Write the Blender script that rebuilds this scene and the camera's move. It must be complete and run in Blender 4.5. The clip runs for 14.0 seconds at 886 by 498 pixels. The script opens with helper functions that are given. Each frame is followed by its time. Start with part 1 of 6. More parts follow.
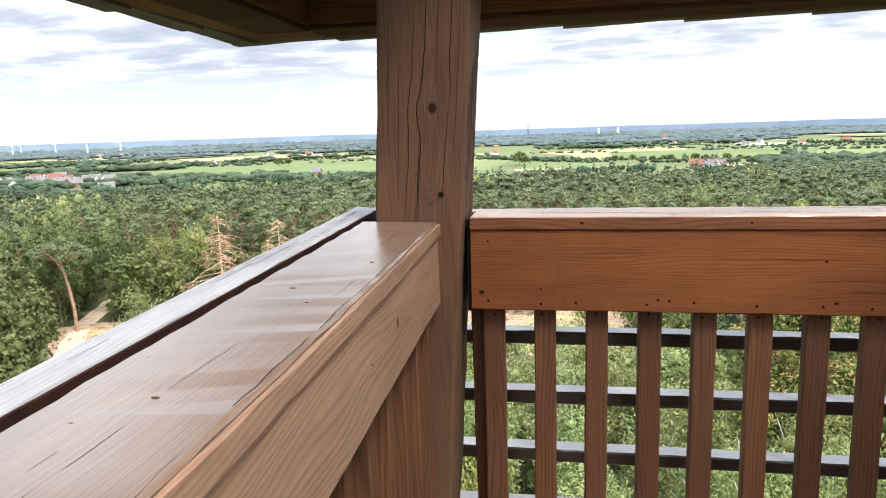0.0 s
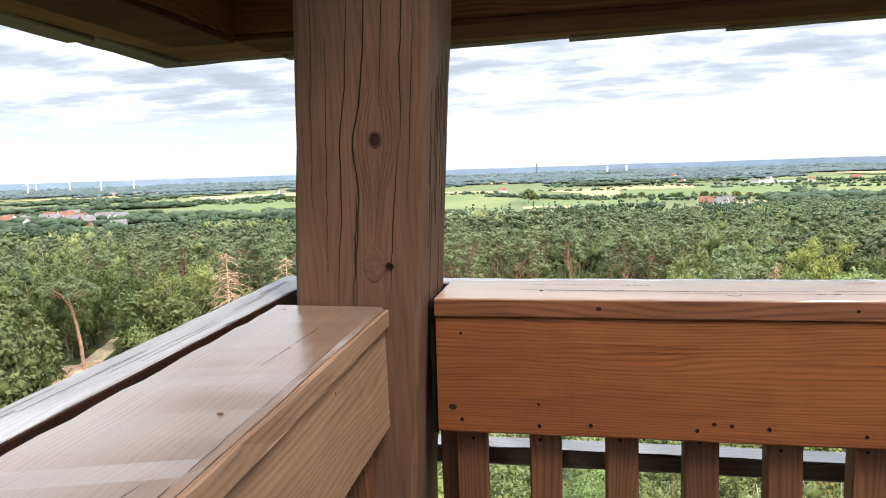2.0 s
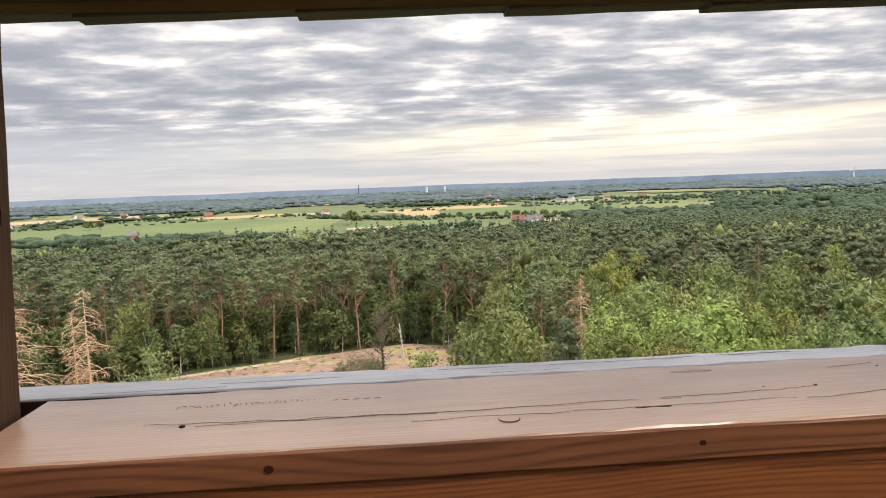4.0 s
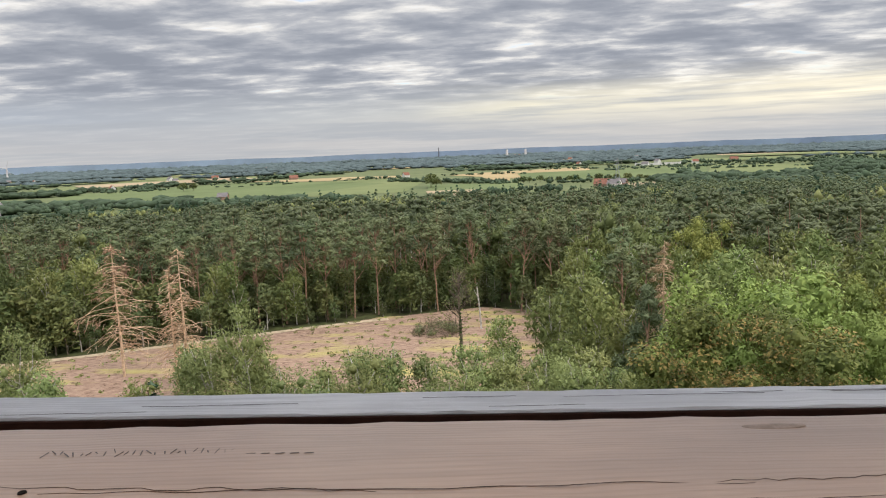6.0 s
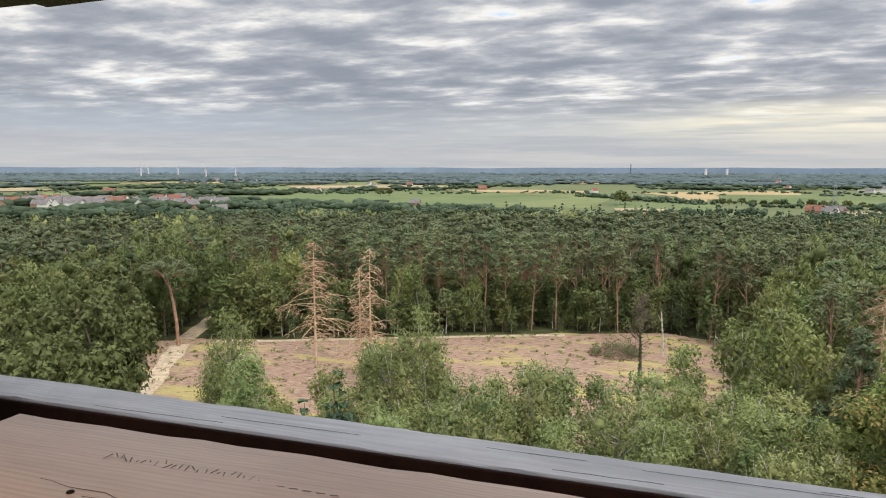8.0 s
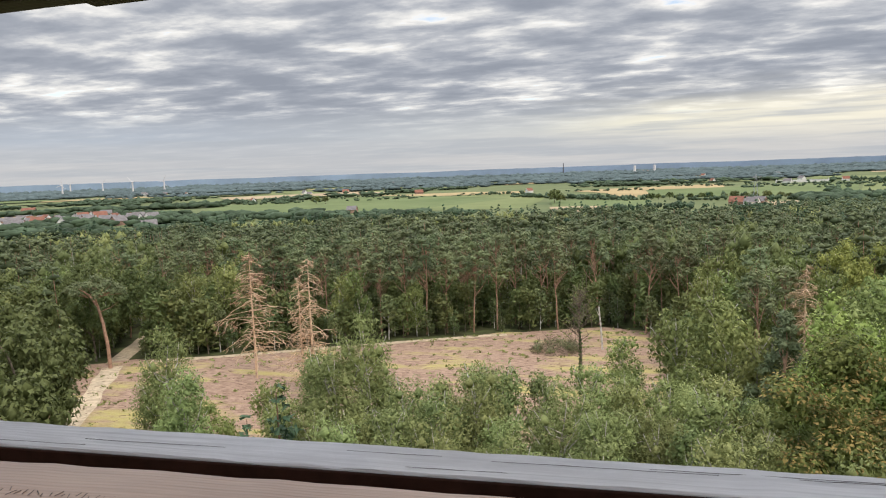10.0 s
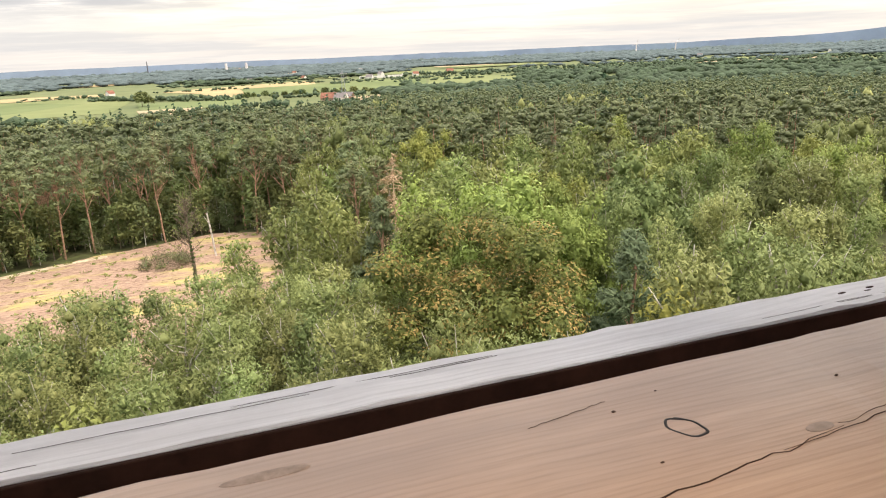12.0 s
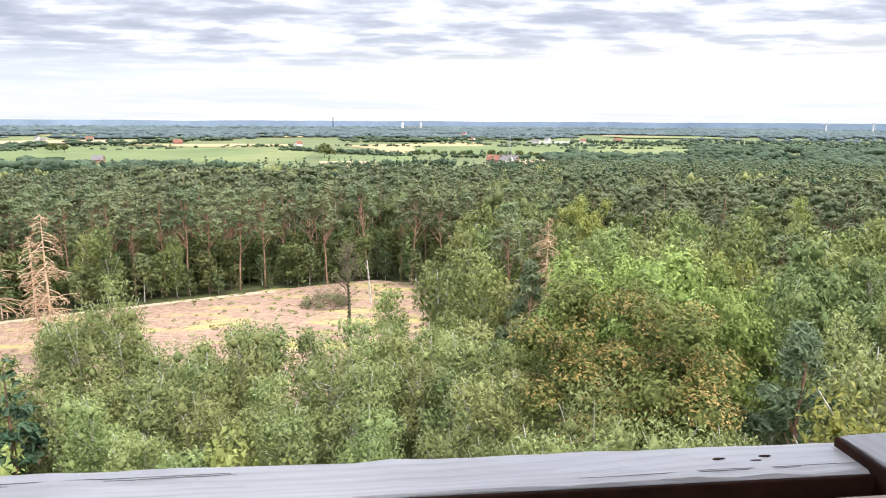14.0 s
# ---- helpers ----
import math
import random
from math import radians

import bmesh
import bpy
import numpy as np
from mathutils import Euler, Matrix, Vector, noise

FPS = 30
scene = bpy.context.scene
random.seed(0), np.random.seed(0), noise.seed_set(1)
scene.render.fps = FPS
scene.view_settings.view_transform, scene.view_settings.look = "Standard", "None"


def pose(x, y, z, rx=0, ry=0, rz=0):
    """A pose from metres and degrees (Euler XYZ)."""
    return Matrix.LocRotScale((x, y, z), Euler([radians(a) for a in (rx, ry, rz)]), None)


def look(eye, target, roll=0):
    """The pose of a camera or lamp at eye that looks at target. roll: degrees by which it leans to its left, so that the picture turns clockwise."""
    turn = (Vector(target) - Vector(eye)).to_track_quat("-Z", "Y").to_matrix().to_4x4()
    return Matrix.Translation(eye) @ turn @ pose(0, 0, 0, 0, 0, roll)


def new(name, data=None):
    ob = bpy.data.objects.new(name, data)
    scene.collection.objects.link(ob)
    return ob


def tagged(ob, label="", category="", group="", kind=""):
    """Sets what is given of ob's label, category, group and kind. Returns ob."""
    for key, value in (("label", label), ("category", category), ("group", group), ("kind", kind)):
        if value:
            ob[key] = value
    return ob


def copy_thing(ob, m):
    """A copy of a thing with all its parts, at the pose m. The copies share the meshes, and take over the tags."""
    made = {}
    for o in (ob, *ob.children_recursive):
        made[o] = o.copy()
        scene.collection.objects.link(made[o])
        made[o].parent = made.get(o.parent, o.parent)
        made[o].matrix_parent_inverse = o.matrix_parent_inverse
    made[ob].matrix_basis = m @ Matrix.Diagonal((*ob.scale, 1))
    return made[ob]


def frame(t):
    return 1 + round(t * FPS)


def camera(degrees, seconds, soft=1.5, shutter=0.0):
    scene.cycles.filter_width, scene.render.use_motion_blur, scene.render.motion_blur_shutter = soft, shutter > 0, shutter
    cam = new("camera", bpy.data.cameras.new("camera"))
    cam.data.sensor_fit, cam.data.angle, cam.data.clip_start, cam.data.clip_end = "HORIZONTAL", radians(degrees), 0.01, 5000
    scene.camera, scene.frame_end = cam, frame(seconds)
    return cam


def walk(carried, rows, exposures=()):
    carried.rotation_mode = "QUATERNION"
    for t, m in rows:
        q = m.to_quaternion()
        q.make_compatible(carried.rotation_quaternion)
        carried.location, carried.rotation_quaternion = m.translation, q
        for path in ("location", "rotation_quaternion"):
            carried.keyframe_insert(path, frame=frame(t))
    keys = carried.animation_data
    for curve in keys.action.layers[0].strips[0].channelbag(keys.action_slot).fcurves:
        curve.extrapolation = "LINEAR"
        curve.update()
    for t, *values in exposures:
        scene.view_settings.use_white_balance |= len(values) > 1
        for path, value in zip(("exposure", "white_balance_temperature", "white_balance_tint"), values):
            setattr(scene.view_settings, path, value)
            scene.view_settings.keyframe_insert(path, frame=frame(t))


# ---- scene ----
PATH = [
    (0, (0.213, -1.492, 1.349), (-0.124, 0.450, 1.010), -1.81),
    (0.5, (0.187, -1.341, 1.346), (-0.005, 0.626, 1.034), -2.05),
    (1, (0.176, -1.229, 1.344), (0.029, 0.739, 1.023), -0.78),
    (1.5, (0.208, -1.101, 1.359), (-0.247, 0.830, 1.104), -0.33),
    (2, (0.219, -0.985, 1.353), (-0.144, 0.969, 1.123), -1.87),
    (2.5, (0.188, -0.841, 1.354), (0.071, 1.147, 1.174), -1.07),
    (3, (0.264, -0.724, 1.347), (0.379, 1.262, 1.144), -1.82),
    (3.2, (0.311, -0.673, 1.354), (0.466, 1.314, 1.184), -2.31),
    (5.3, (0.426, -0.344, 1.363), (0.486, 1.640, 1.114), 0.02),
    (5.5, (0.459, -0.354, 1.374), (0.426, 1.629, 1.114), -0.14),
    (6, (0.466, -0.276, 1.358), (0.380, 1.702, 1.074), -2.21),
    (6.5, (0.424, -0.252, 1.373), (0.347, 1.729, 1.108), -1.05),
    (7, (0.475, -0.236, 1.375), (0.198, 1.726, 1.101), -0.22),
    (7.5, (0.528, -0.228, 1.382), (-0.003, 1.684, 1.127), 0.27),
    (7.7, (0.540, -0.221, 1.374), (-0.068, 1.669, 1.132), 0.06),
    (9.8, (0.577, -0.222, 1.370), (0.039, 1.693, 1.162), -1.80),
    (10, (0.630, -0.220, 1.376), (0.193, 1.718, 1.149), -2.00),
    (10.5, (0.665, -0.206, 1.374), (0.512, 1.770, 1.105), -2.67),
    (11, (0.664, -0.199, 1.374), (0.817, 1.764, 1.024), -4.42),
    (11.5, (0.664, -0.139, 1.367), (1.122, 1.751, 0.900), -2.92),
    (12, (0.671, -0.113, 1.355), (1.313, 1.699, 0.802), -2.56),
    (12.5, (0.726, -0.130, 1.351), (1.380, 1.672, 0.781), -2.42),
    (13, (0.853, -0.192, 1.354), (1.196, 1.704, 0.820), -0.51),
    (13.5, (0.939, -0.180, 1.358), (1.170, 1.768, 0.969), -1.54),
    (14, (0.953, -0.115, 1.367), (1.176, 1.838, 0.999), 0.28),
]
cam = camera(66.0, 14.0, soft=1.1)
EXPOSURES = [(0, 0.66, 6400, 9), (1.9, 0.66, 6400, 9), (2.5, 0.5, 6950, 13), (3.2, 0.3, 7100, 14), (5.3, -0.4, 6650, 11), (10.2, -0.35, 6600, 10), (10.9, -0.3, 6950, 13), (11.5, -0.05, 7500, 14), (12.0, 0.3, 7400, 13), (12.6, 0.45, 6900, 12), (13.0, 0.45, 6500, 10), (14, 0.5, 6400, 12)]
walk(cam, [(t, look(e, g, r)) for t, e, g, r in PATH], EXPOSURES)

# ---- world, sun ----
SUN_EL, SUN_AZ = 58, 136          # degrees; azimuth clockwise from +y
world = bpy.data.worlds.new("sky")
scene.world = world
world.use_nodes = True
WT = world.node_tree
for n_ in list(WT.nodes):
    WT.nodes.remove(n_)


def nd(tree, kind, **kw):
    n = tree.nodes.new(kind)
    for k, v in kw.items():
        if k in n.inputs:
            n.inputs[k].default_value = v
    return n


def lk(tree, a, b):
    tree.links.new(a, b)


def mth(tree, op, a, b=None, c=None, clamp=False):
    n = tree.nodes.new("ShaderNodeMath")
    n.operation = op
    n.use_clamp = clamp
    for i, v in enumerate((a, b, c)):
        if v is None:
            continue
        if isinstance(v, (int, float)):
            n.inputs[i].default_value = v
        else:
            lk(tree, v, n.inputs[i])
    return n.outputs[0]


def mixc(tree, fac, a, b, mode="MIX"):
    n = tree.nodes.new("ShaderNodeMix")
    n.data_type = "RGBA"
    n.blend_type = mode
    for idx, v in ((0, fac), (6, a), (7, b)):
        if isinstance(v, (int, float)):
            n.inputs[idx].default_value = v
        elif isinstance(v, tuple):
            n.inputs[idx].default_value = (*v, 1)
        else:
            lk(tree, v, n.inputs[idx])
    return n.outputs[2]


def ramp(tree, fac, stops):
    n = tree.nodes.new("ShaderNodeValToRGB")
    els = n.color_ramp.elements
    while len(els) < len(stops):
        els.new(0.5)
    for e, (p, c) in zip(els, stops):
        e.position = p
        e.color = (*c, 1) if isinstance(c, tuple) else (c, c, c, 1)
    lk(tree, fac, n.inputs[0])
    return n.outputs[0]


def build_world():
    t = WT
    co = nd(t, "ShaderNodeTexCoord")
    sep = nd(t, "ShaderNodeSeparateXYZ")
    lk(t, co.outputs["Generated"], sep.inputs[0])
    z = mth(t, "MAXIMUM", sep.outputs[2], 0.0)
    zz = mth(t, "ADD", z, 0.072)
    px = mth(t, "DIVIDE", sep.outputs[0], zz)
    py = mth(t, "DIVIDE", sep.outputs[1], zz)
    cv = nd(t, "ShaderNodeCombineXYZ")
    lk(t, px, cv.inputs[0])
    lk(t, py, cv.inputs[1])
    mp = nd(t, "ShaderNodeMapping")
    mp.inputs["Scale"].default_value = (0.80, 1.10, 1)
    mp.inputs["Rotation"].default_value = (0, 0, 0.12)
    lk(t, cv.outputs[0], mp.inputs[0])
    big = nd(t, "ShaderNodeTexNoise", Scale=0.55, Detail=3.0, Roughness=0.5)
    fine = nd(t, "ShaderNodeTexNoise", Scale=2.3, Detail=12.0, Roughness=0.56, Distortion=0.1)
    lk(t, mp.outputs[0], big.inputs["Vector"])
    lk(t, mp.outputs[0], fine.inputs["Vector"])
    dens = mth(t, "ADD", mth(t, "MULTIPLY", big.outputs[0], 0.38), mth(t, "MULTIPLY", fine.outputs[0], 0.62))
    cloud = ramp(t, dens, [(0.38, (1.30, 1.28, 1.24)), (0.43, (0.96, 0.97, 0.98)), (0.47, (0.68, 0.71, 0.77)), (0.53, (0.48, 0.52, 0.60)), (0.60, (0.39, 0.43, 0.51))])
    sky = nd(t, "ShaderNodeTexSky")
    sky.sky_type = "NISHITA"
    sky.sun_disc = False
    sky.sun_elevation = radians(SUN_EL)
    sky.sun_rotation = radians(SUN_AZ)
    blue = mixc(t, 1.0, sky.outputs[0], (0.25, 0.25, 0.25), "MULTIPLY")
    gap = ramp(t, dens, [(0.34, 0.8), (0.395, 0.0)])
    c = mixc(t, gap, cloud, blue)
    # pale, slightly warm band of sky just above the horizon
    warm = nd(t, "ShaderNodeTexNoise", Scale=0.35, Detail=4.0)
    lk(t, mp.outputs[0], warm.inputs["Vector"])
    low = ramp(t, z, [(0.0, 0.94), (0.055, 0.92), (0.074, 0.66), (0.092, 0.12), (0.12, 0.0)])
    glow = ramp(t, mth(t, "ADD", mth(t, "MULTIPLY", sep.outputs[0], 0.5), 0.5), [(0.25, (0.62, 0.69, 0.79)), (0.46, (0.84, 0.86, 0.84)), (0.55, (1.35, 1.28, 1.02)), (0.70, (1.70, 1.56, 1.18))])
    haze = ramp(t, z, [(0.0, 1.0), (0.022, 0.9), (0.042, 0.5), (0.054, 0.0)])
    side = mixc(t, haze, glow, (0.78, 0.78, 0.79))
    # thin level bars of cloud in that band
    bars = nd(t, "ShaderNodeMapping")
    bars.inputs["Scale"].default_value = (3.2, 3.2, 75.0)
    lk(t, co.outputs["Generated"], bars.inputs[0])
    bar = nd(t, "ShaderNodeTexNoise", Scale=1.0, Detail=5.0, Roughness=0.55)
    lk(t, bars.outputs[0], bar.inputs["Vector"])
    lowc = mixc(t, ramp(t, bar.outputs[0], [(0.48, 0.0), (0.62, 0.6)]), side, (0.58, 0.63, 0.69))
    lowc = mixc(t, ramp(t, warm.outputs[0], [(0.42, 0.0), (0.60, 0.45)]), lowc, (0.60, 0.64, 0.70))
    c = mixc(t, low, c, lowc)
    # an overcast sky is brighter towards the zenith
    gain = ramp(t, z, [(0.0, 0.34), (0.27, 0.34), (0.42, 0.85), (0.7, 1.0), (1.0, 1.0)])
    c = mixc(t, 1.0, c, gain, "MULTIPLY")
    bg = nd(t, "ShaderNodeBackground", Strength=2.95)
    lk(t, c, bg.inputs[0])
    out = nd(t, "ShaderNodeOutputWorld")
    lk(t, bg.outputs[0], out.inputs[0])


build_world()
sun = new("sun", bpy.data.lights.new("sun", "SUN"))
sun.data.energy = 2.5
sun.data.angle = radians(16)
sun.data.color = (1.0, 0.93, 0.82)
sd = Vector((math.sin(radians(SUN_AZ)) * math.cos(radians(SUN_EL)), math.cos(radians(SUN_AZ)) * math.cos(radians(SUN_EL)), math.sin(radians(SUN_EL))))
sun.matrix_world = look(sd * 50, (0, 0, 0))

# ---- materials ----


def new_mat(name):
    m = bpy.data.materials.new(name)
    m.use_nodes = True
    t = m.node_tree
    return m, t, t.nodes["Principled BSDF"]


def wood(name, axis, dark, light, rough=0.5, ring=70.0, stain=0.35, bump=0.25, grey=None, spec=0.5, contrast=0.8, coat=0.0, sheen=0.22):
    """Sawn softwood: growth rings drawn out along the axis, fibres, and larger stains."""
    m, t, p = new_mat(name)
    co = nd(t, "ShaderNodeTexCoord")
    mp = nd(t, "ShaderNodeMapping")
    sc = [1.0, 1.0, 1.0]
    sc["xyz".index(axis)] = 0.10
    mp.inputs["Scale"].default_value = sc
    lk(t, co.outputs["Object"], mp.inputs[0])
    flow = nd(t, "ShaderNodeMapping")
    sf = [1.0, 1.0, 1.0]
    sf["xyz".index(axis)] = 0.16
    flow.inputs["Scale"].default_value = sf
    lk(t, co.outputs["Object"], flow.inputs[0])
    low = nd(t, "ShaderNodeTexNoise", Scale=11.0, Detail=1.5, Roughness=0.4)
    lk(t, flow.outputs[0], low.inputs["Vector"])
    sp = nd(t, "ShaderNodeSeparateXYZ")
    lk(t, co.outputs["Object"], sp.inputs[0])
    c1, c2 = [sp.outputs["xyz".index(q)] for q in "xyz" if q != axis]
    cross = mth(t, "ADD", c1, mth(t, "MULTIPLY", c2, 0.8))
    phase = mth(t, "ADD", mth(t, "MULTIPLY", cross, 6.2832 * ring * 1.7), mth(t, "MULTIPLY", low.outputs[0], 75.0))
    rings = mth(t, "ADD", mth(t, "MULTIPLY", mth(t, "SINE", phase), 0.5), 0.5)
    streak = nd(t, "ShaderNodeTexNoise", Scale=ring * 2.0, Detail=6.0, Roughness=0.65)
    mp4 = nd(t, "ShaderNodeMapping")
    sc4 = [1.0, 1.0, 1.0]
    sc4["xyz".index(axis)] = 0.035
    mp4.inputs["Scale"].default_value = sc4
    lk(t, co.outputs["Object"], mp4.inputs[0])
    lk(t, mp4.outputs[0], streak.inputs["Vector"])
    fib = nd(t, "ShaderNodeTexNoise", Scale=260.0, Detail=3.0, Roughness=0.6)
    mp2 = nd(t, "ShaderNodeMapping")
    sc2 = [1.0, 1.0, 1.0]
    sc2["xyz".index(axis)] = 0.02
    mp2.inputs["Scale"].default_value = sc2
    lk(t, co.outputs["Object"], mp2.inputs[0])
    lk(t, mp2.outputs[0], fib.inputs["Vector"])
    blot = nd(t, "ShaderNodeTexNoise", Scale=9.0, Detail=5.0, Roughness=0.6)
    mp3 = nd(t, "ShaderNodeMapping")
    sc3 = [1.0, 1.0, 1.0]
    sc3["xyz".index(axis)] = 0.3
    mp3.inputs["Scale"].default_value = sc3
    lk(t, co.outputs["Object"], mp3.inputs[0])
    lk(t, mp3.outputs[0], blot.inputs["Vector"])
    st1 = ramp(t, streak.outputs[0], [(0.36, 0.0), (0.66, 1.0)])
    rf = mth(t, "MULTIPLY", mth(t, "MULTIPLY", mth(t, "POWER", rings, 2.2), mth(t, "ADD", streak.outputs[0], 0.25)), contrast)
    f = mth(t, "ADD", mth(t, "ADD", mth(t, "MULTIPLY", rf, 0.80), mth(t, "MULTIPLY", st1, 0.22)), mth(t, "MULTIPLY", mth(t, "SUBTRACT", fib.outputs[0], 0.35), 0.5), clamp=True)
    col = mixc(t, f, light, dark)
    st = ramp(t, blot.outputs[0], [(0.40, 0.0), (0.68, stain)])
    col = mixc(t, st, col, grey or tuple(c * 0.45 for c in dark))
    oi = nd(t, "ShaderNodeObjectInfo")
    hv = nd(t, "ShaderNodeHueSaturation")
    lk(t, mth(t, "ADD", mth(t, "MULTIPLY", oi.outputs["Random"], 0.35), 0.82), hv.inputs["Value"])
    lk(t, col, hv.inputs["Color"])
    lk(t, hv.outputs[0], p.inputs["Base Color"])
    lk(t, mth(t, "ADD", mth(t, "MULTIPLY", blot.outputs[0], 0.30), rough - 0.15), p.inputs["Roughness"])
    p.inputs["Specular IOR Level"].default_value = spec
    p.inputs["Coat Weight"].default_value = coat
    p.inputs["Coat Roughness"].default_value = sheen
    b = nd(t, "ShaderNodeBump", Strength=bump, Distance=0.0015)
    lk(t, f, b.inputs["Height"])
    lk(t, b.outputs[0], p.inputs["Normal"])
    return m


def plain(name, c, rough=0.7, var=0.25, scale=5.0, c2=None, bump=0.0):
    m, t, p = new_mat(name)
    co = nd(t, "ShaderNodeTexCoord")
    n = nd(t, "ShaderNodeTexNoise", Scale=scale, Detail=6.0, Roughness=0.65)
    lk(t, co.outputs["Object"], n.inputs["Vector"])
    f = ramp(t, n.outputs[0], [(0.35, 0.0), (0.65, 1.0)])
    lk(t, mixc(t, f, tuple(x * (1 - var) for x in c), c2 or tuple(x * (1 + var) for x in c)), p.inputs["Base Color"])
    p.inputs["Roughness"].default_value = rough
    p.inputs["Specular IOR Level"].default_value = 0.15
    if bump:
        b = nd(t, "ShaderNodeBump", Strength=bump, Distance=0.05)
        lk(t, n.outputs[0], b.inputs["Height"])
        lk(t, b.outputs[0], p.inputs["Normal"])
    return m


def leafy(name, c, c2, trans=0.2, patch=0.25, rough=0.5, tip=None):
    """Leaves: each leaf its own tone, larger patches of a second tone, some light passing through."""
    m, t, p = new_mat(name)
    geo = nd(t, "ShaderNodeNewGeometry")
    oi = nd(t, "ShaderNodeObjectInfo")
    co = nd(t, "ShaderNodeTexCoord")
    n = nd(t, "ShaderNodeTexNoise", Scale=patch, Detail=3.0)
    lk(t, co.outputs["Object"], n.inputs["Vector"])
    f = mth(t, "ADD", mth(t, "MULTIPLY", geo.outputs["Random Per Island"], 0.55), mth(t, "SUBTRACT", mth(t, "MULTIPLY", n.outputs[0], 1.5), 0.5), clamp=True)
    col = mixc(t, f, c, c2)
    if tip:
        g = ramp(t, mth(t, "FRACT", mth(t, "MULTIPLY", geo.outputs["Random Per Island"], 7.0)), [(0.93, 0.0), (0.935, 1.0)])
        col = mixc(t, g, col, tip)
    hv = nd(t, "ShaderNodeHueSaturation")
    lk(t, mth(t, "ADD", mth(t, "MULTIPLY", oi.outputs["Random"], 0.045), 0.485), hv.inputs["Hue"])
    lk(t, mth(t, "ADD", mth(t, "MULTIPLY", mth(t, "FRACT", mth(t, "MULTIPLY", oi.outputs["Random"], 17.0)), 0.45), 0.80), hv.inputs["Value"])
    lk(t, col, hv.inputs["Color"])
    lk(t, hv.outputs[0], p.inputs["Base Color"])
    p.inputs["Roughness"].default_value = rough
    p.inputs["Specular IOR Level"].default_value = 0.12
    tr = nd(t, "ShaderNodeBsdfTranslucent")
    lk(t, hv.outputs[0], tr.inputs[0])
    mx = nd(t, "ShaderNodeMixShader", Fac=trans)
    lk(t, p.outputs[0], mx.inputs[1])
    lk(t, tr.outputs[0], mx.inputs[2])
    lk(t, mx.outputs[0], t.nodes["Material Output"].inputs[0])
    return m


M_POST = wood("post_wood", "z", (0.045, 0.021, 0.012), (0.175, 0.092, 0.056), 0.7, 60, 0.4, grey=(0.06, 0.036, 0.025), spec=0.2, contrast=0.30)
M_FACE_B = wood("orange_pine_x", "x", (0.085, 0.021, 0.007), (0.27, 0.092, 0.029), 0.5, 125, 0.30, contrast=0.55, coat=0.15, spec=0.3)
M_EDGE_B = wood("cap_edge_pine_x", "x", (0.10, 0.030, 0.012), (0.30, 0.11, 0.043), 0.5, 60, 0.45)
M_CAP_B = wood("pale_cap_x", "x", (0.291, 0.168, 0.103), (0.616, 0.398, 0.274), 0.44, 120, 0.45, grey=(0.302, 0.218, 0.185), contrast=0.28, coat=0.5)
M_FACE_A = wood("pale_pine_y", "y", (0.17, 0.092, 0.057), (0.41, 0.250, 0.162), 0.55, 80, 0.3, contrast=0.6)
# the grey blotches here imitate sky reflected in the varnish
M_CAP_A = wood("varnished_cap_y", "y", (0.100, 0.058, 0.038), (0.262, 0.172, 0.125), 0.34, 90, 0.5, grey=(0.20, 0.165, 0.15), coat=1.0, bump=0.3, sheen=0.25, contrast=0.30)
M_BAL = wood("baluster_wood_z", "z", (0.060, 0.021, 0.009), (0.175, 0.072, 0.033), 0.6, 60, 0.3)
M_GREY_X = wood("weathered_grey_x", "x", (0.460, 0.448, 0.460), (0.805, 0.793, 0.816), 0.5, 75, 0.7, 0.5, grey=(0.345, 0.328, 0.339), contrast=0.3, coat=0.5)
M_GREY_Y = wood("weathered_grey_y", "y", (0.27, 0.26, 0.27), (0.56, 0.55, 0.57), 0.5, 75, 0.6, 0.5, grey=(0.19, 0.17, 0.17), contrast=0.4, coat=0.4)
# slat wood twice: the x copy has its backlit shade in the colour
M_SLAT_X = wood("shaded_slat_x", "x", (0.018, 0.009, 0.006), (0.060, 0.036, 0.026), 0.35, 60, 0.4, coat=1.0, sheen=0.12)
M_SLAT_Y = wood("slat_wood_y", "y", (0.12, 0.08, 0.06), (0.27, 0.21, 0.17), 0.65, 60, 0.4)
M_BEAM_X = wood("roof_beam_x", "x", (0.070, 0.026, 0.009), (0.165, 0.070, 0.027), 0.7, 70, 0.4, spec=0.1)
M_BEAM_Y = wood("roof_beam_y", "y", (0.070, 0.026, 0.009), (0.165, 0.070, 0.027), 0.7, 70, 0.4, spec=0.1)
M_EAVE_X = wood("eave_grey_x", "x", (0.060, 0.044, 0.037), (0.13, 0.10, 0.085), 0.75, 60, 0.4)
M_EAVE_Y = wood("eave_grey_y", "y", (0.060, 0.044, 0.037), (0.13, 0.10, 0.085), 0.75, 60, 0.4)
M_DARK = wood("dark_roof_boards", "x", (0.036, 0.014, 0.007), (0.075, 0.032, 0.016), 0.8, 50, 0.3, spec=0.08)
M_DECK = wood("deck_boards", "x", (0.14, 0.10, 0.075), (0.27, 0.21, 0.165), 0.65, 50, 0.4)
M_HOLE = plain("dark_hole", (0.012, 0.008, 0.006), 0.9, 0.2)
M_CRACK = plain("split_wood", (0.062, 0.034, 0.023), 0.85, 0.5, 60)
M_KNOT = plain("knot_wood", (0.032, 0.0125, 0.0065), 0.85, 0.5, 60)
M_POSTKNOT = plain("post_knot_heart", (0.075, 0.038, 0.024), 0.7, 0.4, 80)
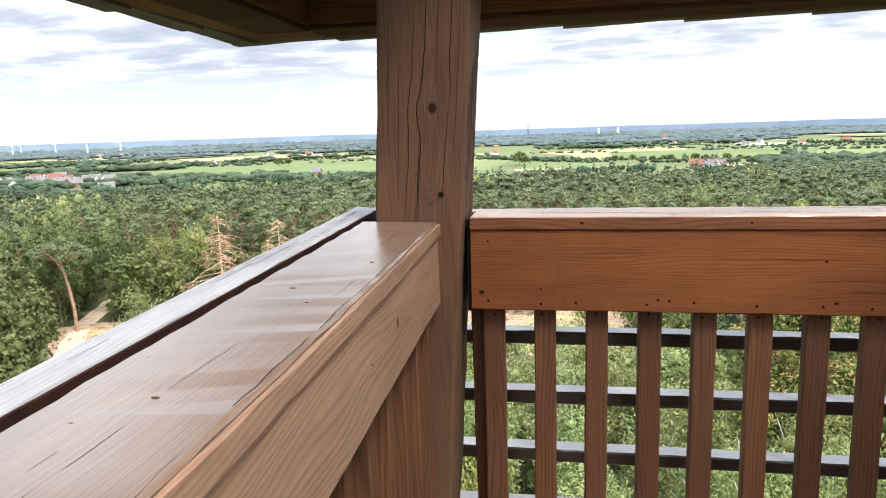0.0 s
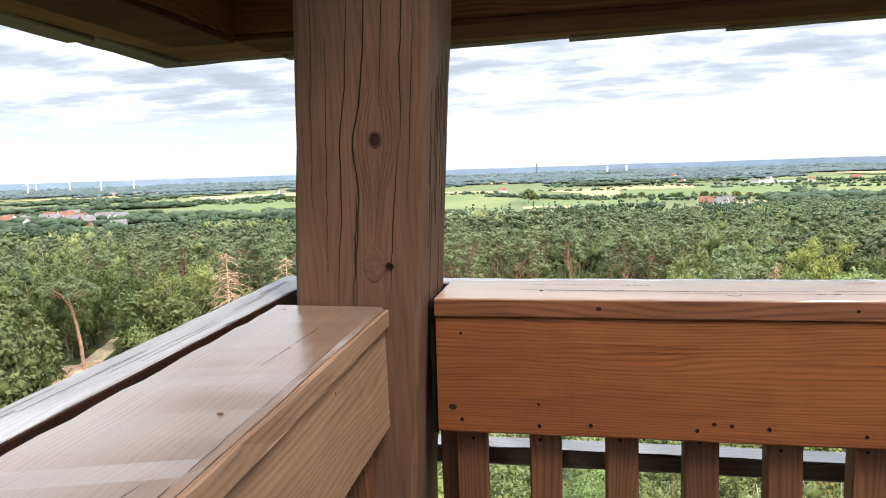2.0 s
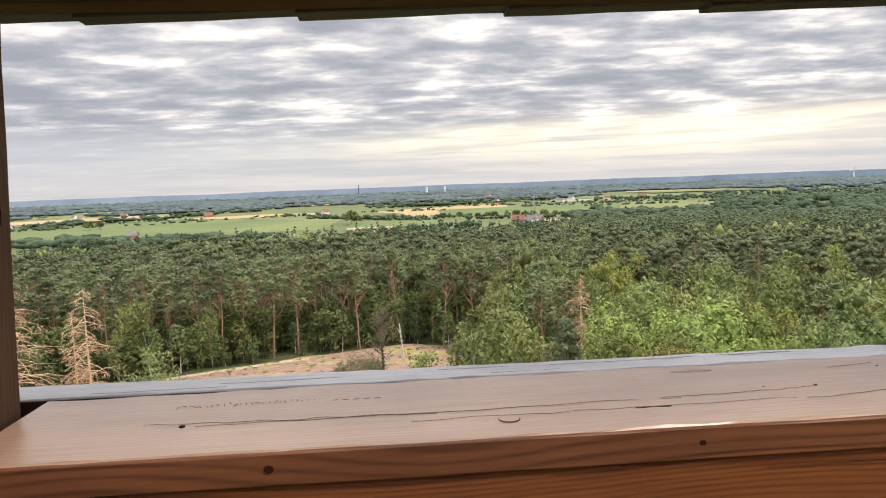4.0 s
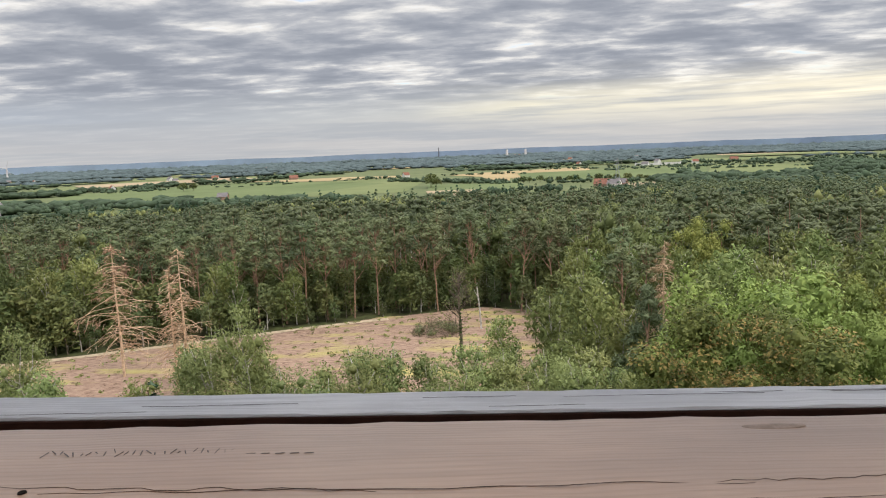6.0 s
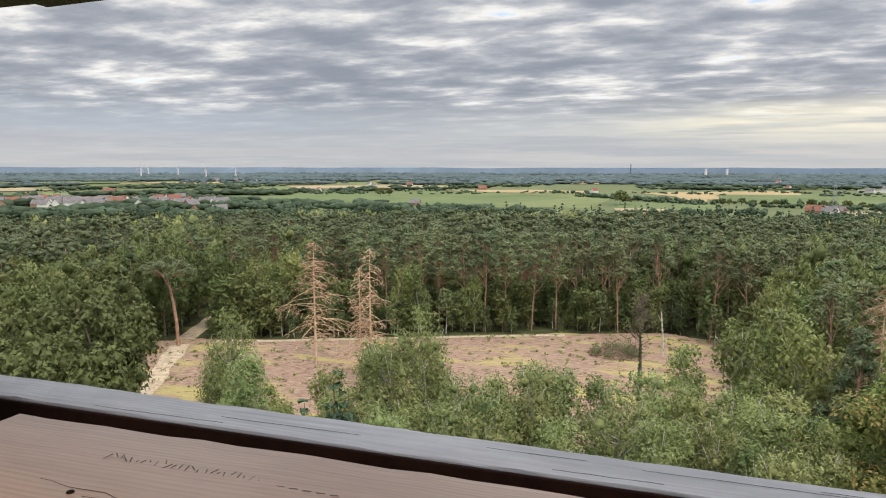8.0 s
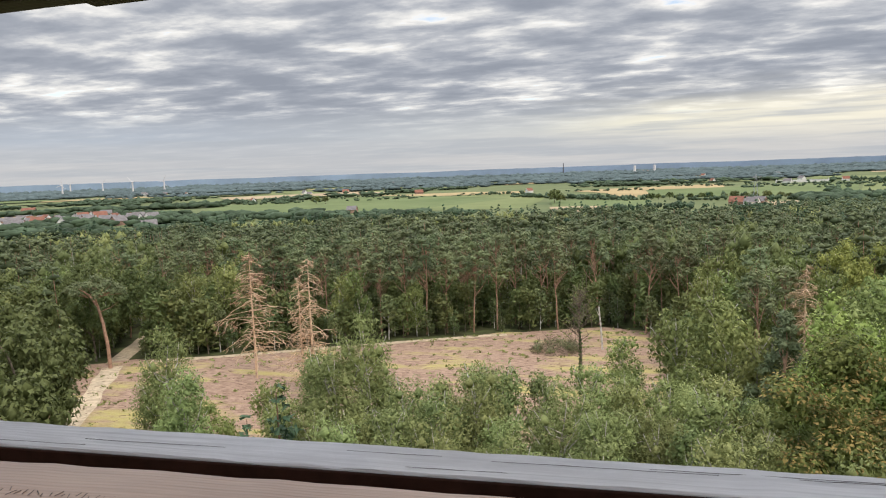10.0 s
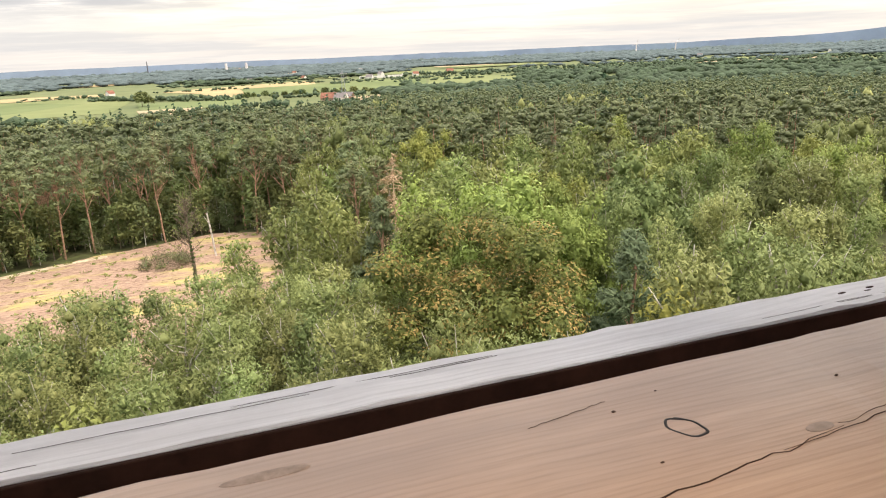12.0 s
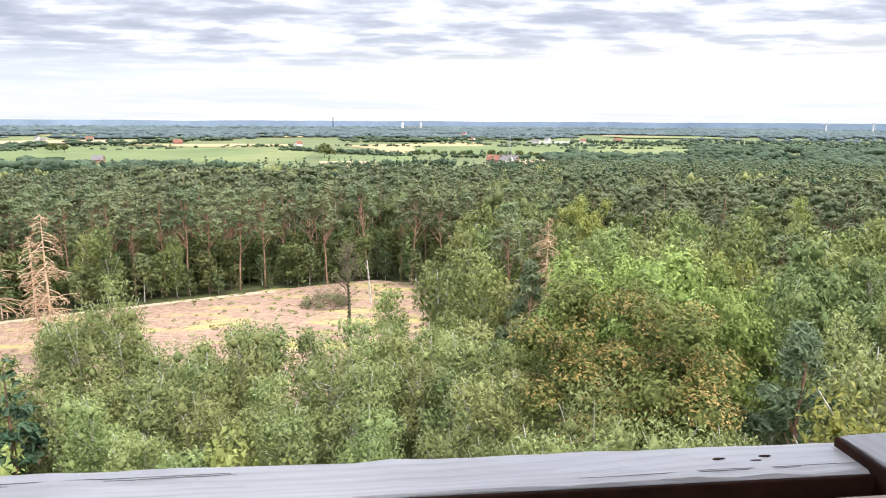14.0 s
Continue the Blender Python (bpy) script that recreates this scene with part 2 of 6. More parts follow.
M_PATCH = plain("pale_patch", (0.125, 0.068, 0.043), 0.7, 0.25, 70)
M_WEATHER = plain("grey_crack", (0.17, 0.155, 0.15), 0.8, 0.3, 90)
M_PENCIL = plain("pencil", (0.16, 0.125, 0.11), 0.6, 0.1)
M_MARKER = plain("black_marker", (0.035, 0.03, 0.03), 0.5, 0.3, 200)
M_STAIN = plain("grey_stain", (0.36, 0.265, 0.215), 0.5, 0.2, 120)
M_INNERSHADE = plain("dark_inner_shade", (0.035, 0.014, 0.009), 0.8, 0.3, 30)
# black for strips that stand for the shade in open gaps
M_GAPSHADE = plain("black_gap_shade", (0.008, 0.008, 0.008), 0.9, 0.1)

M_BIRCH = leafy("birch_leaves", (0.115, 0.148, 0.046), (0.325, 0.348, 0.125))
M_UNDER = leafy("young_birch_leaves", (0.085, 0.112, 0.046), (0.225, 0.245, 0.105))
M_BIRCH2 = leafy("grey_birch_leaves", (0.128, 0.160, 0.056), (0.365, 0.390, 0.155))
M_YELLOW = leafy("yellow_birch_leaves", (0.165, 0.185, 0.040), (0.290, 0.284, 0.073))
M_OAK = leafy("oak_leaves", (0.062, 0.082, 0.020), (0.21, 0.21, 0.062), patch=0.5)
M_SHOOT = leafy("reddish_young_leaves", (0.22, 0.18, 0.055), (0.39, 0.27, 0.10), patch=0.4)
M_OAKL = leafy("light_oak_leaves", (0.150, 0.185, 0.046), (0.36, 0.385, 0.115), patch=0.5)
M_OAKD = leafy("dark_oak_leaves", (0.092, 0.114, 0.040), (0.20, 0.22, 0.082), patch=0.5)
M_BUSH = leafy("bright_bush_leaves", (0.175, 0.205, 0.060), (0.30, 0.32, 0.105))
M_PINE = leafy("pine_needles", (0.098, 0.125, 0.055), (0.23, 0.25, 0.125), trans=0.15)
M_BLUE = leafy("blue_pine_needles", (0.085, 0.120, 0.058), (0.225, 0.262, 0.140), trans=0.12)
M_SPRUCE = leafy("spruce_needles", (0.035, 0.075, 0.04), (0.09, 0.14, 0.075), trans=0.08)
M_BROWN = leafy("dead_brown_needles", (0.33, 0.19, 0.12), (0.52, 0.34, 0.23), trans=0.2)
M_FPINE = leafy("forest_pines", (0.060, 0.084, 0.038), (0.165, 0.190, 0.094), trans=0.15, patch=0.035)
M_FBIRCH = leafy("forest_broadleaves", (0.112, 0.142, 0.050), (0.295, 0.32, 0.122), patch=0.035)
M_FSPRUCE = leafy("forest_spruces", (0.035, 0.075, 0.04), (0.085, 0.135, 0.07), trans=0.08, patch=0.03)
# haze is mixed into these two colours: lighter far woods, bluer distant ones
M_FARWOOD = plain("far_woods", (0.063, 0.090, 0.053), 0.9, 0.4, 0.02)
M_HAZEWOOD = plain("distant_hazed_woods", (0.095, 0.125, 0.125), 0.95, 0.3, 0.01)
M_BARK = plain("pine_bark", (0.20, 0.115, 0.075), 0.9, 0.45, 3.0)
M_BARKR = plain("red_pine_bark", (0.37, 0.225, 0.155), 0.9, 0.35, 2.0)
M_BARKW = plain("birch_bark", (0.52, 0.48, 0.43), 0.7, 0.5, 2.5)
M_BARKD = plain("oak_bark", (0.17, 0.135, 0.10), 0.9, 0.4, 3.0)
M_DEADW = plain("dead_wood", (0.66, 0.47, 0.32), 0.9, 0.35, 2.0)
M_IVY = leafy("ivy_leaves", (0.05, 0.09, 0.03), (0.11, 0.16, 0.05))
M_FLOOR = plain("forest_floor", (0.085, 0.075, 0.04), 0.95, 0.5, 0.25, (0.10, 0.12, 0.045))
M_SAND = plain("sandy_track", (0.50, 0.40, 0.28), 0.95, 0.25, 1.2)
M_TWIG = plain("twigs", (0.36, 0.25, 0.19), 0.9, 0.5, 0.7)
M_GRASS = plain("grass_tufts", (0.24, 0.27, 0.09), 0.9, 0.4, 0.4)


def heath_mat():
    m, t, p = new_mat("cleared_heath")
    co = nd(t, "ShaderNodeTexCoord")
    a = nd(t, "ShaderNodeTexNoise", Scale=0.16, Detail=5.0, Roughness=0.6)
    b = nd(t, "ShaderNodeTexNoise", Scale=1.6, Detail=6.0, Roughness=0.7)
    mp = nd(t, "ShaderNodeMapping")
    mp.inputs["Scale"].default_value = (0.5, 1.5, 1)
    lk(t, co.outputs["Object"], mp.inputs[0])
    for n in (a, b):
        lk(t, mp.outputs[0], n.inputs["Vector"])
    c = mixc(t, ramp(t, b.outputs[0], [(0.35, 0.0), (0.65, 1.0)]), (0.20, 0.12, 0.08), (0.44, 0.30, 0.215))
    c = mixc(t, ramp(t, a.outputs[0], [(0.52, 0.0), (0.64, 0.85)]), c, (0.42, 0.36, 0.12))
    lk(t, c, p.inputs["Base Color"])
    p.inputs["Roughness"].default_value = 0.95
    bp = nd(t, "ShaderNodeBump", Strength=0.8, Distance=0.15)
    lk(t, b.outputs[0], bp.inputs["Height"])
    lk(t, bp.outputs[0], p.inputs["Normal"])
    return m


M_HEATH = heath_mat()

# ---- mesh helpers ----


def mesh_from(name, verts, quads):
    """A mesh from arrays of points and of faces that all have three or four corners."""
    verts = np.asarray(verts, dtype=np.float32).reshape(-1, 3)
    quads = np.asarray(quads, dtype=np.int32)
    w = quads.shape[1]
    me = bpy.data.meshes.new(name)
    me.vertices.add(len(verts))
    me.vertices.foreach_set("co", verts.ravel())
    me.loops.add(quads.size)
    me.loops.foreach_set("vertex_index", quads.ravel())
    me.polygons.add(len(quads))
    me.polygons.foreach_set("loop_start", np.arange(0, quads.size, w, dtype=np.int32))
    me.update(calc_edges=True)
    return me


def thing(name, base, label, category, group="", kind=""):
    ob = new(name)
    ob.empty_display_size = 0.1
    ob.location = base
    return tagged(ob, label, category, group, kind)


def part(name, data, material, parent=None, label="", smooth=False):
    """Links a bmesh or mesh as one mesh object; its points are in the world's metres."""
    if isinstance(data, bmesh.types.BMesh):
        me = bpy.data.meshes.new(name)
        data.to_mesh(me)
        data.free()
    else:
        me = data
    if not me.materials:
        me.materials.append(material)
    if smooth:
        me.polygons.foreach_set("use_smooth", [True] * len(me.polygons))
    ob = new(name, me)
    if parent is not None:
        ob.parent = parent
        off = Vector((0, 0, 0))
        q = parent
        while q is not None:
            off += q.location
            q = q.parent
        ob.location = -off
    if label:
        ob["label"] = label
    return ob


def plank(p0, p1, w, h, bev=0.004, n=10, jit=0.0008, seed=0, z1=None):
    """A sawn timber from p0 to p1 (centre line), w wide, h high, with worn, slightly uneven edges."""
    rnd = random.Random(seed)
    p0, p1 = Vector(p0), Vector(p1)
    d = (p1 - p0).normalized()
    side = Vector((0, 0, 1)).cross(d)
    side = Vector((1, 0, 0)) if side.length < 0.1 else side.normalized()
    up = d.cross(side)
    a, b = w / 2, h / 2
    ring = [(-a + bev, -b), (a - bev, -b), (a, -b + bev), (a, b - bev), (a - bev, b), (-a + bev, b), (-a, b - bev), (-a, -b + bev)]
    bm = bmesh.new()
    rows = []
    for i in range(n + 1):
        c = p0.lerp(p1, i / n)
        rows.append([bm.verts.new(c + side * (x + rnd.gauss(0, jit)) + up * (y + rnd.gauss(0, jit))) for x, y in ring])
    for r, s in zip(rows, rows[1:]):
        for k in range(8):
            bm.faces.new((r[k], r[(k + 1) % 8], s[(k + 1) % 8], s[k]))
    bm.faces.new(rows[0][::-1])
    bm.faces.new(rows[-1])
    bmesh.ops.recalc_face_normals(bm, faces=bm.faces)
    return bm


def board(edge_a, edge_b, th, n=40, bev=0.004, jit=0.0007, seed=0):
    """A board th thick whose top lies between two edge lines, each a pair of points; its arrises are worn."""
    rnd = random.Random(seed)
    a0, a1, b0, b1 = (Vector(p) for p in (*edge_a, *edge_b))
    bm = bmesh.new()
    rows = []
    for i in range(n + 1):
        a, b = a0.lerp(a1, i / n), b0.lerp(b1, i / n)
        side = (b - a).normalized()
        down = Vector((0, 0, -1))
        ring = [a + side * bev, b - side * bev, b + down * bev, b + down * (th - bev), b - side * bev + down * th, a + side * bev + down * th, a + down * (th - bev), a + down * bev]
        rows.append([bm.verts.new(p + Vector((rnd.gauss(0, jit), rnd.gauss(0, jit), rnd.gauss(0, jit)))) for p in ring])
    for r, q in zip(rows, rows[1:]):
        for k in range(8):
            bm.faces.new((r[k], r[(k + 1) % 8], q[(k + 1) % 8], q[k]))
    bm.faces.new(rows[0][::-1])
    bm.faces.new(rows[-1])
    bmesh.ops.recalc_face_normals(bm, faces=bm.faces)
    return bm


def disc(c, normal, r, r2=None, n=14, depth=0.0004, turn=0.0, hole=0.0):
    """A small low boss (or ring) on a surface: a knot, a nail head or hole, a mark."""
    nrm = Vector(normal).normalized()
    u = Vector((0, 0, 1)).cross(nrm)
    u = Vector((1, 0, 0)) if u.length < 0.1 else u.normalized()
    v = nrm.cross(u)
    r2 = r2 or r
    bm = bmesh.new()
    c = Vector(c)

    def ringv(k, d):
        out = []
        for i in range(n):
            a = 2 * math.pi * i / n
            x, y = math.cos(a) * r * k, math.sin(a) * r2 * k
            x, y = x * math.cos(turn) - y * math.sin(turn), x * math.sin(turn) + y * math.cos(turn)
            out.append(bm.verts.new(c + u * x + v * y + nrm * d))
        return out
    lo, hi = ringv(1.0, -0.0005), ringv(0.93, depth)
    for i in range(n):
        bm.faces.new((lo[i], lo[(i + 1) % n], hi[(i + 1) % n], hi[i]))
    if hole:
        inn, low = ringv(hole, depth), ringv(hole * 0.97, -0.0005)
        for i in range(n):
            bm.faces.new((hi[i], hi[(i + 1) % n], inn[(i + 1) % n], inn[i]))
            bm.faces.new((inn[i], inn[(i + 1) % n], low[(i + 1) % n], low[i]))
    else:
        bm.faces.new(hi)
    bmesh.ops.recalc_face_normals(bm, faces=bm.faces)
    return bm


def strip(points, width, normal, depth=0.0007, taper=True):
    """A thin raised line over a surface: a crack, a drawn line."""
    nrm = Vector(normal).normalized()
    pts = [Vector(p) for p in points]
    bm = bmesh.new()
    rows = []
    for i, p in enumerate(pts):
        d = (pts[min(i + 1, len(pts) - 1)] - pts[max(i - 1, 0)]).normalized()
        s = nrm.cross(d).normalized()
        k = width / 2
        if taper:
            k *= 0.15 + 0.85 * math.sin(math.pi * (i + 0.15) / (len(pts) - 0.7))
        rows.append([bm.verts.new(p + s * k), bm.verts.new(p + nrm * depth), bm.verts.new(p - s * k)])
    for a, b in zip(rows, rows[1:]):
        bm.faces.new((a[0], b[0], b[1], a[1]))
        bm.faces.new((a[1], b[1], b[2], a[2]))
    bmesh.ops.recalc_face_normals(bm, faces=bm.faces)
    return bm


def wander(p0, p1, n, amp, seed, axis):
    """A line from p0 to p1 that wanders along one axis."""
    out = []
    for i in range(n + 1):
        p = Vector(p0).lerp(Vector(p1), i / n)
        p[axis] += amp * noise.noise(Vector((i * 0.55, seed * 7.3, 0.5)))
        out.append(p)
    return out


# ---- the tower's platform ----
RAIL = 1.150


def zb(x):
    """Height of the front railing's top, which dips a little to the far corner."""
    return 1.1535 - 0.006 * x


def left_edge(x0, dx, z0, dz, y):
    """A point of one of the long edges of the side railing, which drops and spreads slightly towards the stairs."""
    return (x0 + dx * y, y, z0 + dz * y)


LA, LB, LC, LD = (-0.314, -0.0167, 1.1545, 0.0223), (-0.256, -0.0129, 1.1503, 0.0197), (-0.232, -0.0178, 1.1517, 0.0182), (-0.053, -0.0229, 1.151, 0.0091)


def side_top(x, y, dz=0.0003):
    """Height of the side railing's cap at a place."""
    c, d = left_edge(*LC, y), left_edge(*LD, y)
    return c[2] + (d[2] - c[2]) * (x - c[0]) / (d[0] - c[0]) + dz


LEAN = 0.047              # the posts lean inwards as they rise
XE, YS = 1.31, -2.5       # clear width of the platform, and its back edge

floor = thing("floor", (0.7, -1.1, -0.1), "worn brown wooden deck boards of the platform", "floor", kind="structure")
for i in range(20):
    y = YS + 0.07 + i * 0.142
    part("deck_board", plank((-0.3, y, -0.02), (XE + 0.3, y, -0.02), 0.134, 0.036, seed=i), M_DECK, floor)


def make_post(x, y, label, marks=False):
    ob = thing("corner_post", (x, y, -0.1), label, "post", "posts of the platform")
    sx, sy = (1.5 if x < 0.5 else -1.5) * LEAN, (-1 if y > -1 else 1) * LEAN

    def at(px, py, z):
        return Vector((px + sx * (z - 1.18), py + sy * (z - 1.18), z))
    body = part("timber", plank(at(x, y, -0.1), at(x, y, 1.90), 0.2, 0.2, 0.007, 24, 0.0009, seed=int(x * 10 + y * 100)), M_POST, ob)
    if marks:
        f = y - 0.1
        up = (0, -1, -LEAN)
        part("knot", disc(at(-0.0735, f, 1.400), up, 0.0112, 0.0135, depth=0.0003), M_POSTKNOT, body, "dark round knot")
        part("knot", disc(at(-0.0735, f - 0.0004, 1.400), up, 0.0078, 0.0098, depth=0.0003), M_KNOT, body, "dark round knot")
        part("pale_patch", disc(at(-0.074, f, 1.215), up, 0.0155, 0.029, 20, 0.0003), M_PATCH, body, "pale oval patch of bare wood")
        part("bolt_hole", disc(at(-0.0485, f, 1.212), up, 0.0068, 0.006, 14, 0.0014, hole=0.72), M_KNOT, body)
        part("bolt_hole", disc(at(-0.0485, f, 1.2125), up, 0.0048, 0.0045, 12, 0.001), M_HOLE, body)
        # long drying cracks, two of which bend round the knot
        for x0, x1, z0, z1, w, q, bend in ((-0.090, -0.100, 1.75, 1.15, 0.0030, 1, 0.012), (-0.118, -0.128, 1.62, 1.15, 0.0024, 2, 0.004), (-0.036, -0.040, 1.72, 1.40, 0.0026, 3, -0.006),
                                           (-0.041, -0.047, 1.40, 1.15, 0.0018, 4, -0.004), (-0.066, -0.068, 1.75, 1.45, 0.0014, 5, 0), (-0.100, -0.104, 1.33, 1.15, 0.0024, 6, 0),
                                           (-0.150, -0.146, 1.55, 1.2, 0.0010, 7, 0), (-0.020, -0.022, 1.7, 1.3, 0.0010, 8, 0), (-0.175, -0.17, 1.7, 1.3, 0.0009, 9, 0)):
            pts = [at(p.x - bend * math.exp(-((p.z - 1.40) / 0.05) ** 2), p.y, p.z) for p in wander((x0, f - 0.0004, z0), (x1, f - 0.0004, z1), 30, 0.0022, q, 0)]
            part("crack", strip(pts, w * 0.75, up), M_HOLE, body)
        # grain that flows round the knot
        for k in range(4):
            d = 0.013 + 0.0065 * k
            for sg in (-1, 1):
                pts = []
                for i in range(25):
                    z = 1.53 - 0.27 * i / 24
                    pts.append(at(-0.0735 + sg * (0.25 * d + 0.75 * d * math.exp(-((z - 1.40) / (0.045 + d)) ** 2)) + 0.0012 * noise.noise((i * 0.4, k, sg)), f - 0.0003, z))
                part("grain_line", strip(pts, 0.0008, up, 0.0002), M_POSTKNOT, body)
        for k in range(12):
            yy = y - 0.06 + 0.012 * k + random.uniform(-.004, .004)
            z0 = random.uniform(1.2, 1.6)
            part("crack", strip([at(p.x, p.y, p.z) for p in wander((0.0004, yy, z0), (0.0004, yy, z0 - random.uniform(.08, .3)), 10, 0.0012, k, 1)], 0.0010, (1, 0, 0)), M_KNOT, body)
    return ob


make_post(-0.1, 0.1, "square brown timber corner post with cracks and knots", True)
make_post(XE + 0.1, 0.1, "square brown timber corner post of the platform")
make_post(-0.1, YS - 0.1, "square brown timber corner post of the platform")
make_post(XE + 0.1, YS - 0.1, "square brown timber corner post of the platform")


def railing_front():
    ob = thing("railing", (0.7, 0.14, 0.1), "wooden railing with orange face board and pale weathered cap", "railing", "railings of the platform")
    x0, x1 = 0.010, XE - 0.01
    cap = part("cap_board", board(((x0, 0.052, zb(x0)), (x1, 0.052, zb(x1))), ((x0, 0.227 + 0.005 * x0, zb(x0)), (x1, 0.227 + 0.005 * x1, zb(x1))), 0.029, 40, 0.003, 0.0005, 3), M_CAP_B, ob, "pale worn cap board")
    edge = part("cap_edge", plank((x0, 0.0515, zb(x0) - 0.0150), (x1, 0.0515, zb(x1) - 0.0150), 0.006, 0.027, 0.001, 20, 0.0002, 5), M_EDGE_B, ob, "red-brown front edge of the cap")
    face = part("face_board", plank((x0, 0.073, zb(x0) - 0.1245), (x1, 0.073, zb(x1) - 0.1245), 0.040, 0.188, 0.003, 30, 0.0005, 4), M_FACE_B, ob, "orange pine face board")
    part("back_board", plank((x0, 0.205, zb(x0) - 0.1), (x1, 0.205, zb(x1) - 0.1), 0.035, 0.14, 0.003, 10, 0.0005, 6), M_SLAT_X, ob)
    # board added to shut light out of the gap behind the cap
    part("backing_strip", plank((x0, 0.221, zb(x0) - 0.13), (x1, 0.221, zb(x1) - 0.13), 0.008, 0.16, 0.001, 8, 0, 8), M_BAL, ob)
    part("gap_strip", plank((0.004, 0.14, 0.93), (0.004, 0.14, 1.147), 0.008, 0.16, 0.001, 2, 0, 7), M_GAPSHADE, ob, "black strip for the dark gap at the post")
    for i in range(12):
        x = 0.059 + 0.1195 * i
        bal = part("baluster", plank((x, 0.092, 0.12), (x, 0.092, 0.955), 0.051, 0.032, 0.003, 8, 0.0006, 20 + i), M_BAL, ob)
        part("nail", disc((x + random.uniform(-.008, .008), 0.0758, 0.918 + random.uniform(-.006, .006)), (0, -1, 0), 0.0028, depth=0.0008), M_HOLE, bal)
        part("nail_hole", disc((x - 0.03 + random.uniform(-.03, .03), 0.0528, 0.956 - 0.008 * x + random.uniform(-.008, .006)), (0, -1, 0), 0.0032, depth=0.0008), M_HOLE, face)
    part("baluster", plank((0.022, 0.15, 0.12), (0.012, 0.15, 0.93), 0.03, 0.05, 0.003, 8, 0.0006, 18), M_BAL, ob)
    part("bracket", plank((0.0, 0.215, 0.862), (0.06, 0.215, 0.862), 0.03, 0.042, 0.003, 2, 0, 19), M_BAL, ob)
    part("bottom_rail", plank((x0, 0.095, 0.10), (x1, 0.095, 0.10), 0.06, 0.08, 0.003, 8, 0.0006, 21), M_BAL, ob)
    # knots, nail holes and marks on the face board
    f = 0.0527
    for x, z, r, r2 in ((0.050, 1.097, 0.0036, 0.0036), (0.034, 0.977, 0.009, 0.007), (0.575, 1.083, 0.003, 0.003), (0.775, 1.05, 0.005, 0.004), (0.17, 0.985, 0.004, 0.003),
                        (0.43, 0.962, 0.005, 0.004), (0.455, 0.960, 0.004, 0.004), (0.80, 0.958, 0.007, 0.004), (1.02, 1.00, 0.008, 0.006), (1.2, 1.07, 0.004, 0.004)):
        part("knot", disc((x, f, z), (0, -1, 0), r * 0.75, r2 * 0.75), M_KNOT, face)
    for x, r in ((0.262, 0.0042), (0.62, 0.003), (0.90, 0.0042), (1.10, 0.0036)):
        part("knot", disc((x, 0.0482, zb(x) - 0.014), (0, -1, 0), r, r * 0.8), M_KNOT, edge)
    for k in range(9):
        xa = random.uniform(0.05, 1.0)
        za = random.uniform(0.97, 1.11)
        part("grain_crack", strip(wander((xa, f - 0.0002, za), (xa + random.uniform(0.1, 0.35), f - 0.0002, za - 0.004), 14, 0.0015, k, 2), 0.0007, (0, -1, 0), 0.0004), M_KNOT, face)
    # marks and cracks of the cap
    def top(x, y, dz=0.0003):
        x, y = max(0.69 + 0.8 * (x - 0.69), 0.013), 0.23 + 0.8 * (y - 0.23)
        return (x, y, zb(x) + dz)
    for xa, ya, xb, yb, w, s in ((-0.0, 0.104, 0.33, 0.092, 0.0022, 1), (0.06, 0.092, 0.62, 0.098, 0.0026, 2), (0.58, 0.099, 0.80, 0.110, 0.0016, 3), (0.76, 0.072, 1.06, 0.100, 0.0030, 4),
                                 (1.0, 0.092, 1.34, 0.135, 0.0026, 5), (1.06, 0.105, 1.22, 0.125, 0.0016, 6), (0.86, 0.186, 0.93, 0.197, 0.0012, 7), (0.30, 0.07, 0.75, 0.075, 0.0012, 8)):
        pts = [top(p.x, p.y) for p in wander((xa, ya, 0), (xb, yb, 0), 26, 0.02 * abs(xb - xa) if abs(xb - xa) < 0.2 else 0.006, s, 1)]
        part("crack", strip(pts, w * 0.42, (0, 0, 1), 0.0003), M_CRACK, cap)
    ring_ = []
    for k in range(27):
        a = 2 * math.pi * k / 24 + 0.6
        r = 1 + 0.07 * math.sin(2 * a) + 0.05 * math.sin(5 * a)
        ring_.append((0.907 + 0.0085 * r * math.cos(a) - 0.004 * math.sin(a), 0.161 + 0.0105 * r * math.sin(a) + 0.001 * (k > 24), zb(0.907) + 0.0003))
    part("drawn_ring", strip(ring_, 0.0020, (0, 0, 1), 0.0003, False), M_MARKER, cap, "small black drawn ring")
    for x, y, r, r2 in ((0.928, 0.182, 0.0022, 0.0014), (0.92, 0.115, 0.002, 0.001), (0.80, 0.118, 0.003, 0.0016), (0.975, 0.196, 0.0015, 0.001), (1.12, 0.16, 0.002, 0.001), (0.735, 0.12, 0.002, 0.0015)):
        part("dent", disc(top(x, y), (0, 0, 1), r * 0.65, r2 * 0.65, 10, 0.0002), M_CRACK, cap)
    part("nail", disc(top(0.045, 0.095), (0, 0, 1), 0.0028, depth=0.0004), M_HOLE, cap)
    part("slot", strip([top(0.555 + 0.006 * i, 0.07) for i in range(8)], 0.008, (0, 0, 1), 0.0007), M_HOLE, cap, "dark narrow slot in the cap")
    part("hook_mark", strip([top(0.408 + 0.012 * math.cos(a / 3), 0.06 + 0.012 * math.sin(a / 3)) for a in range(9, 20)], 0.002, (0, 0, 1), 0.0005), M_KNOT, cap)
    part("stain", disc(top(0.68, 0.203), (0, 0, 1), 0.024, 0.0045, 16, 0.0002), M_STAIN, cap, "faint grey stain")
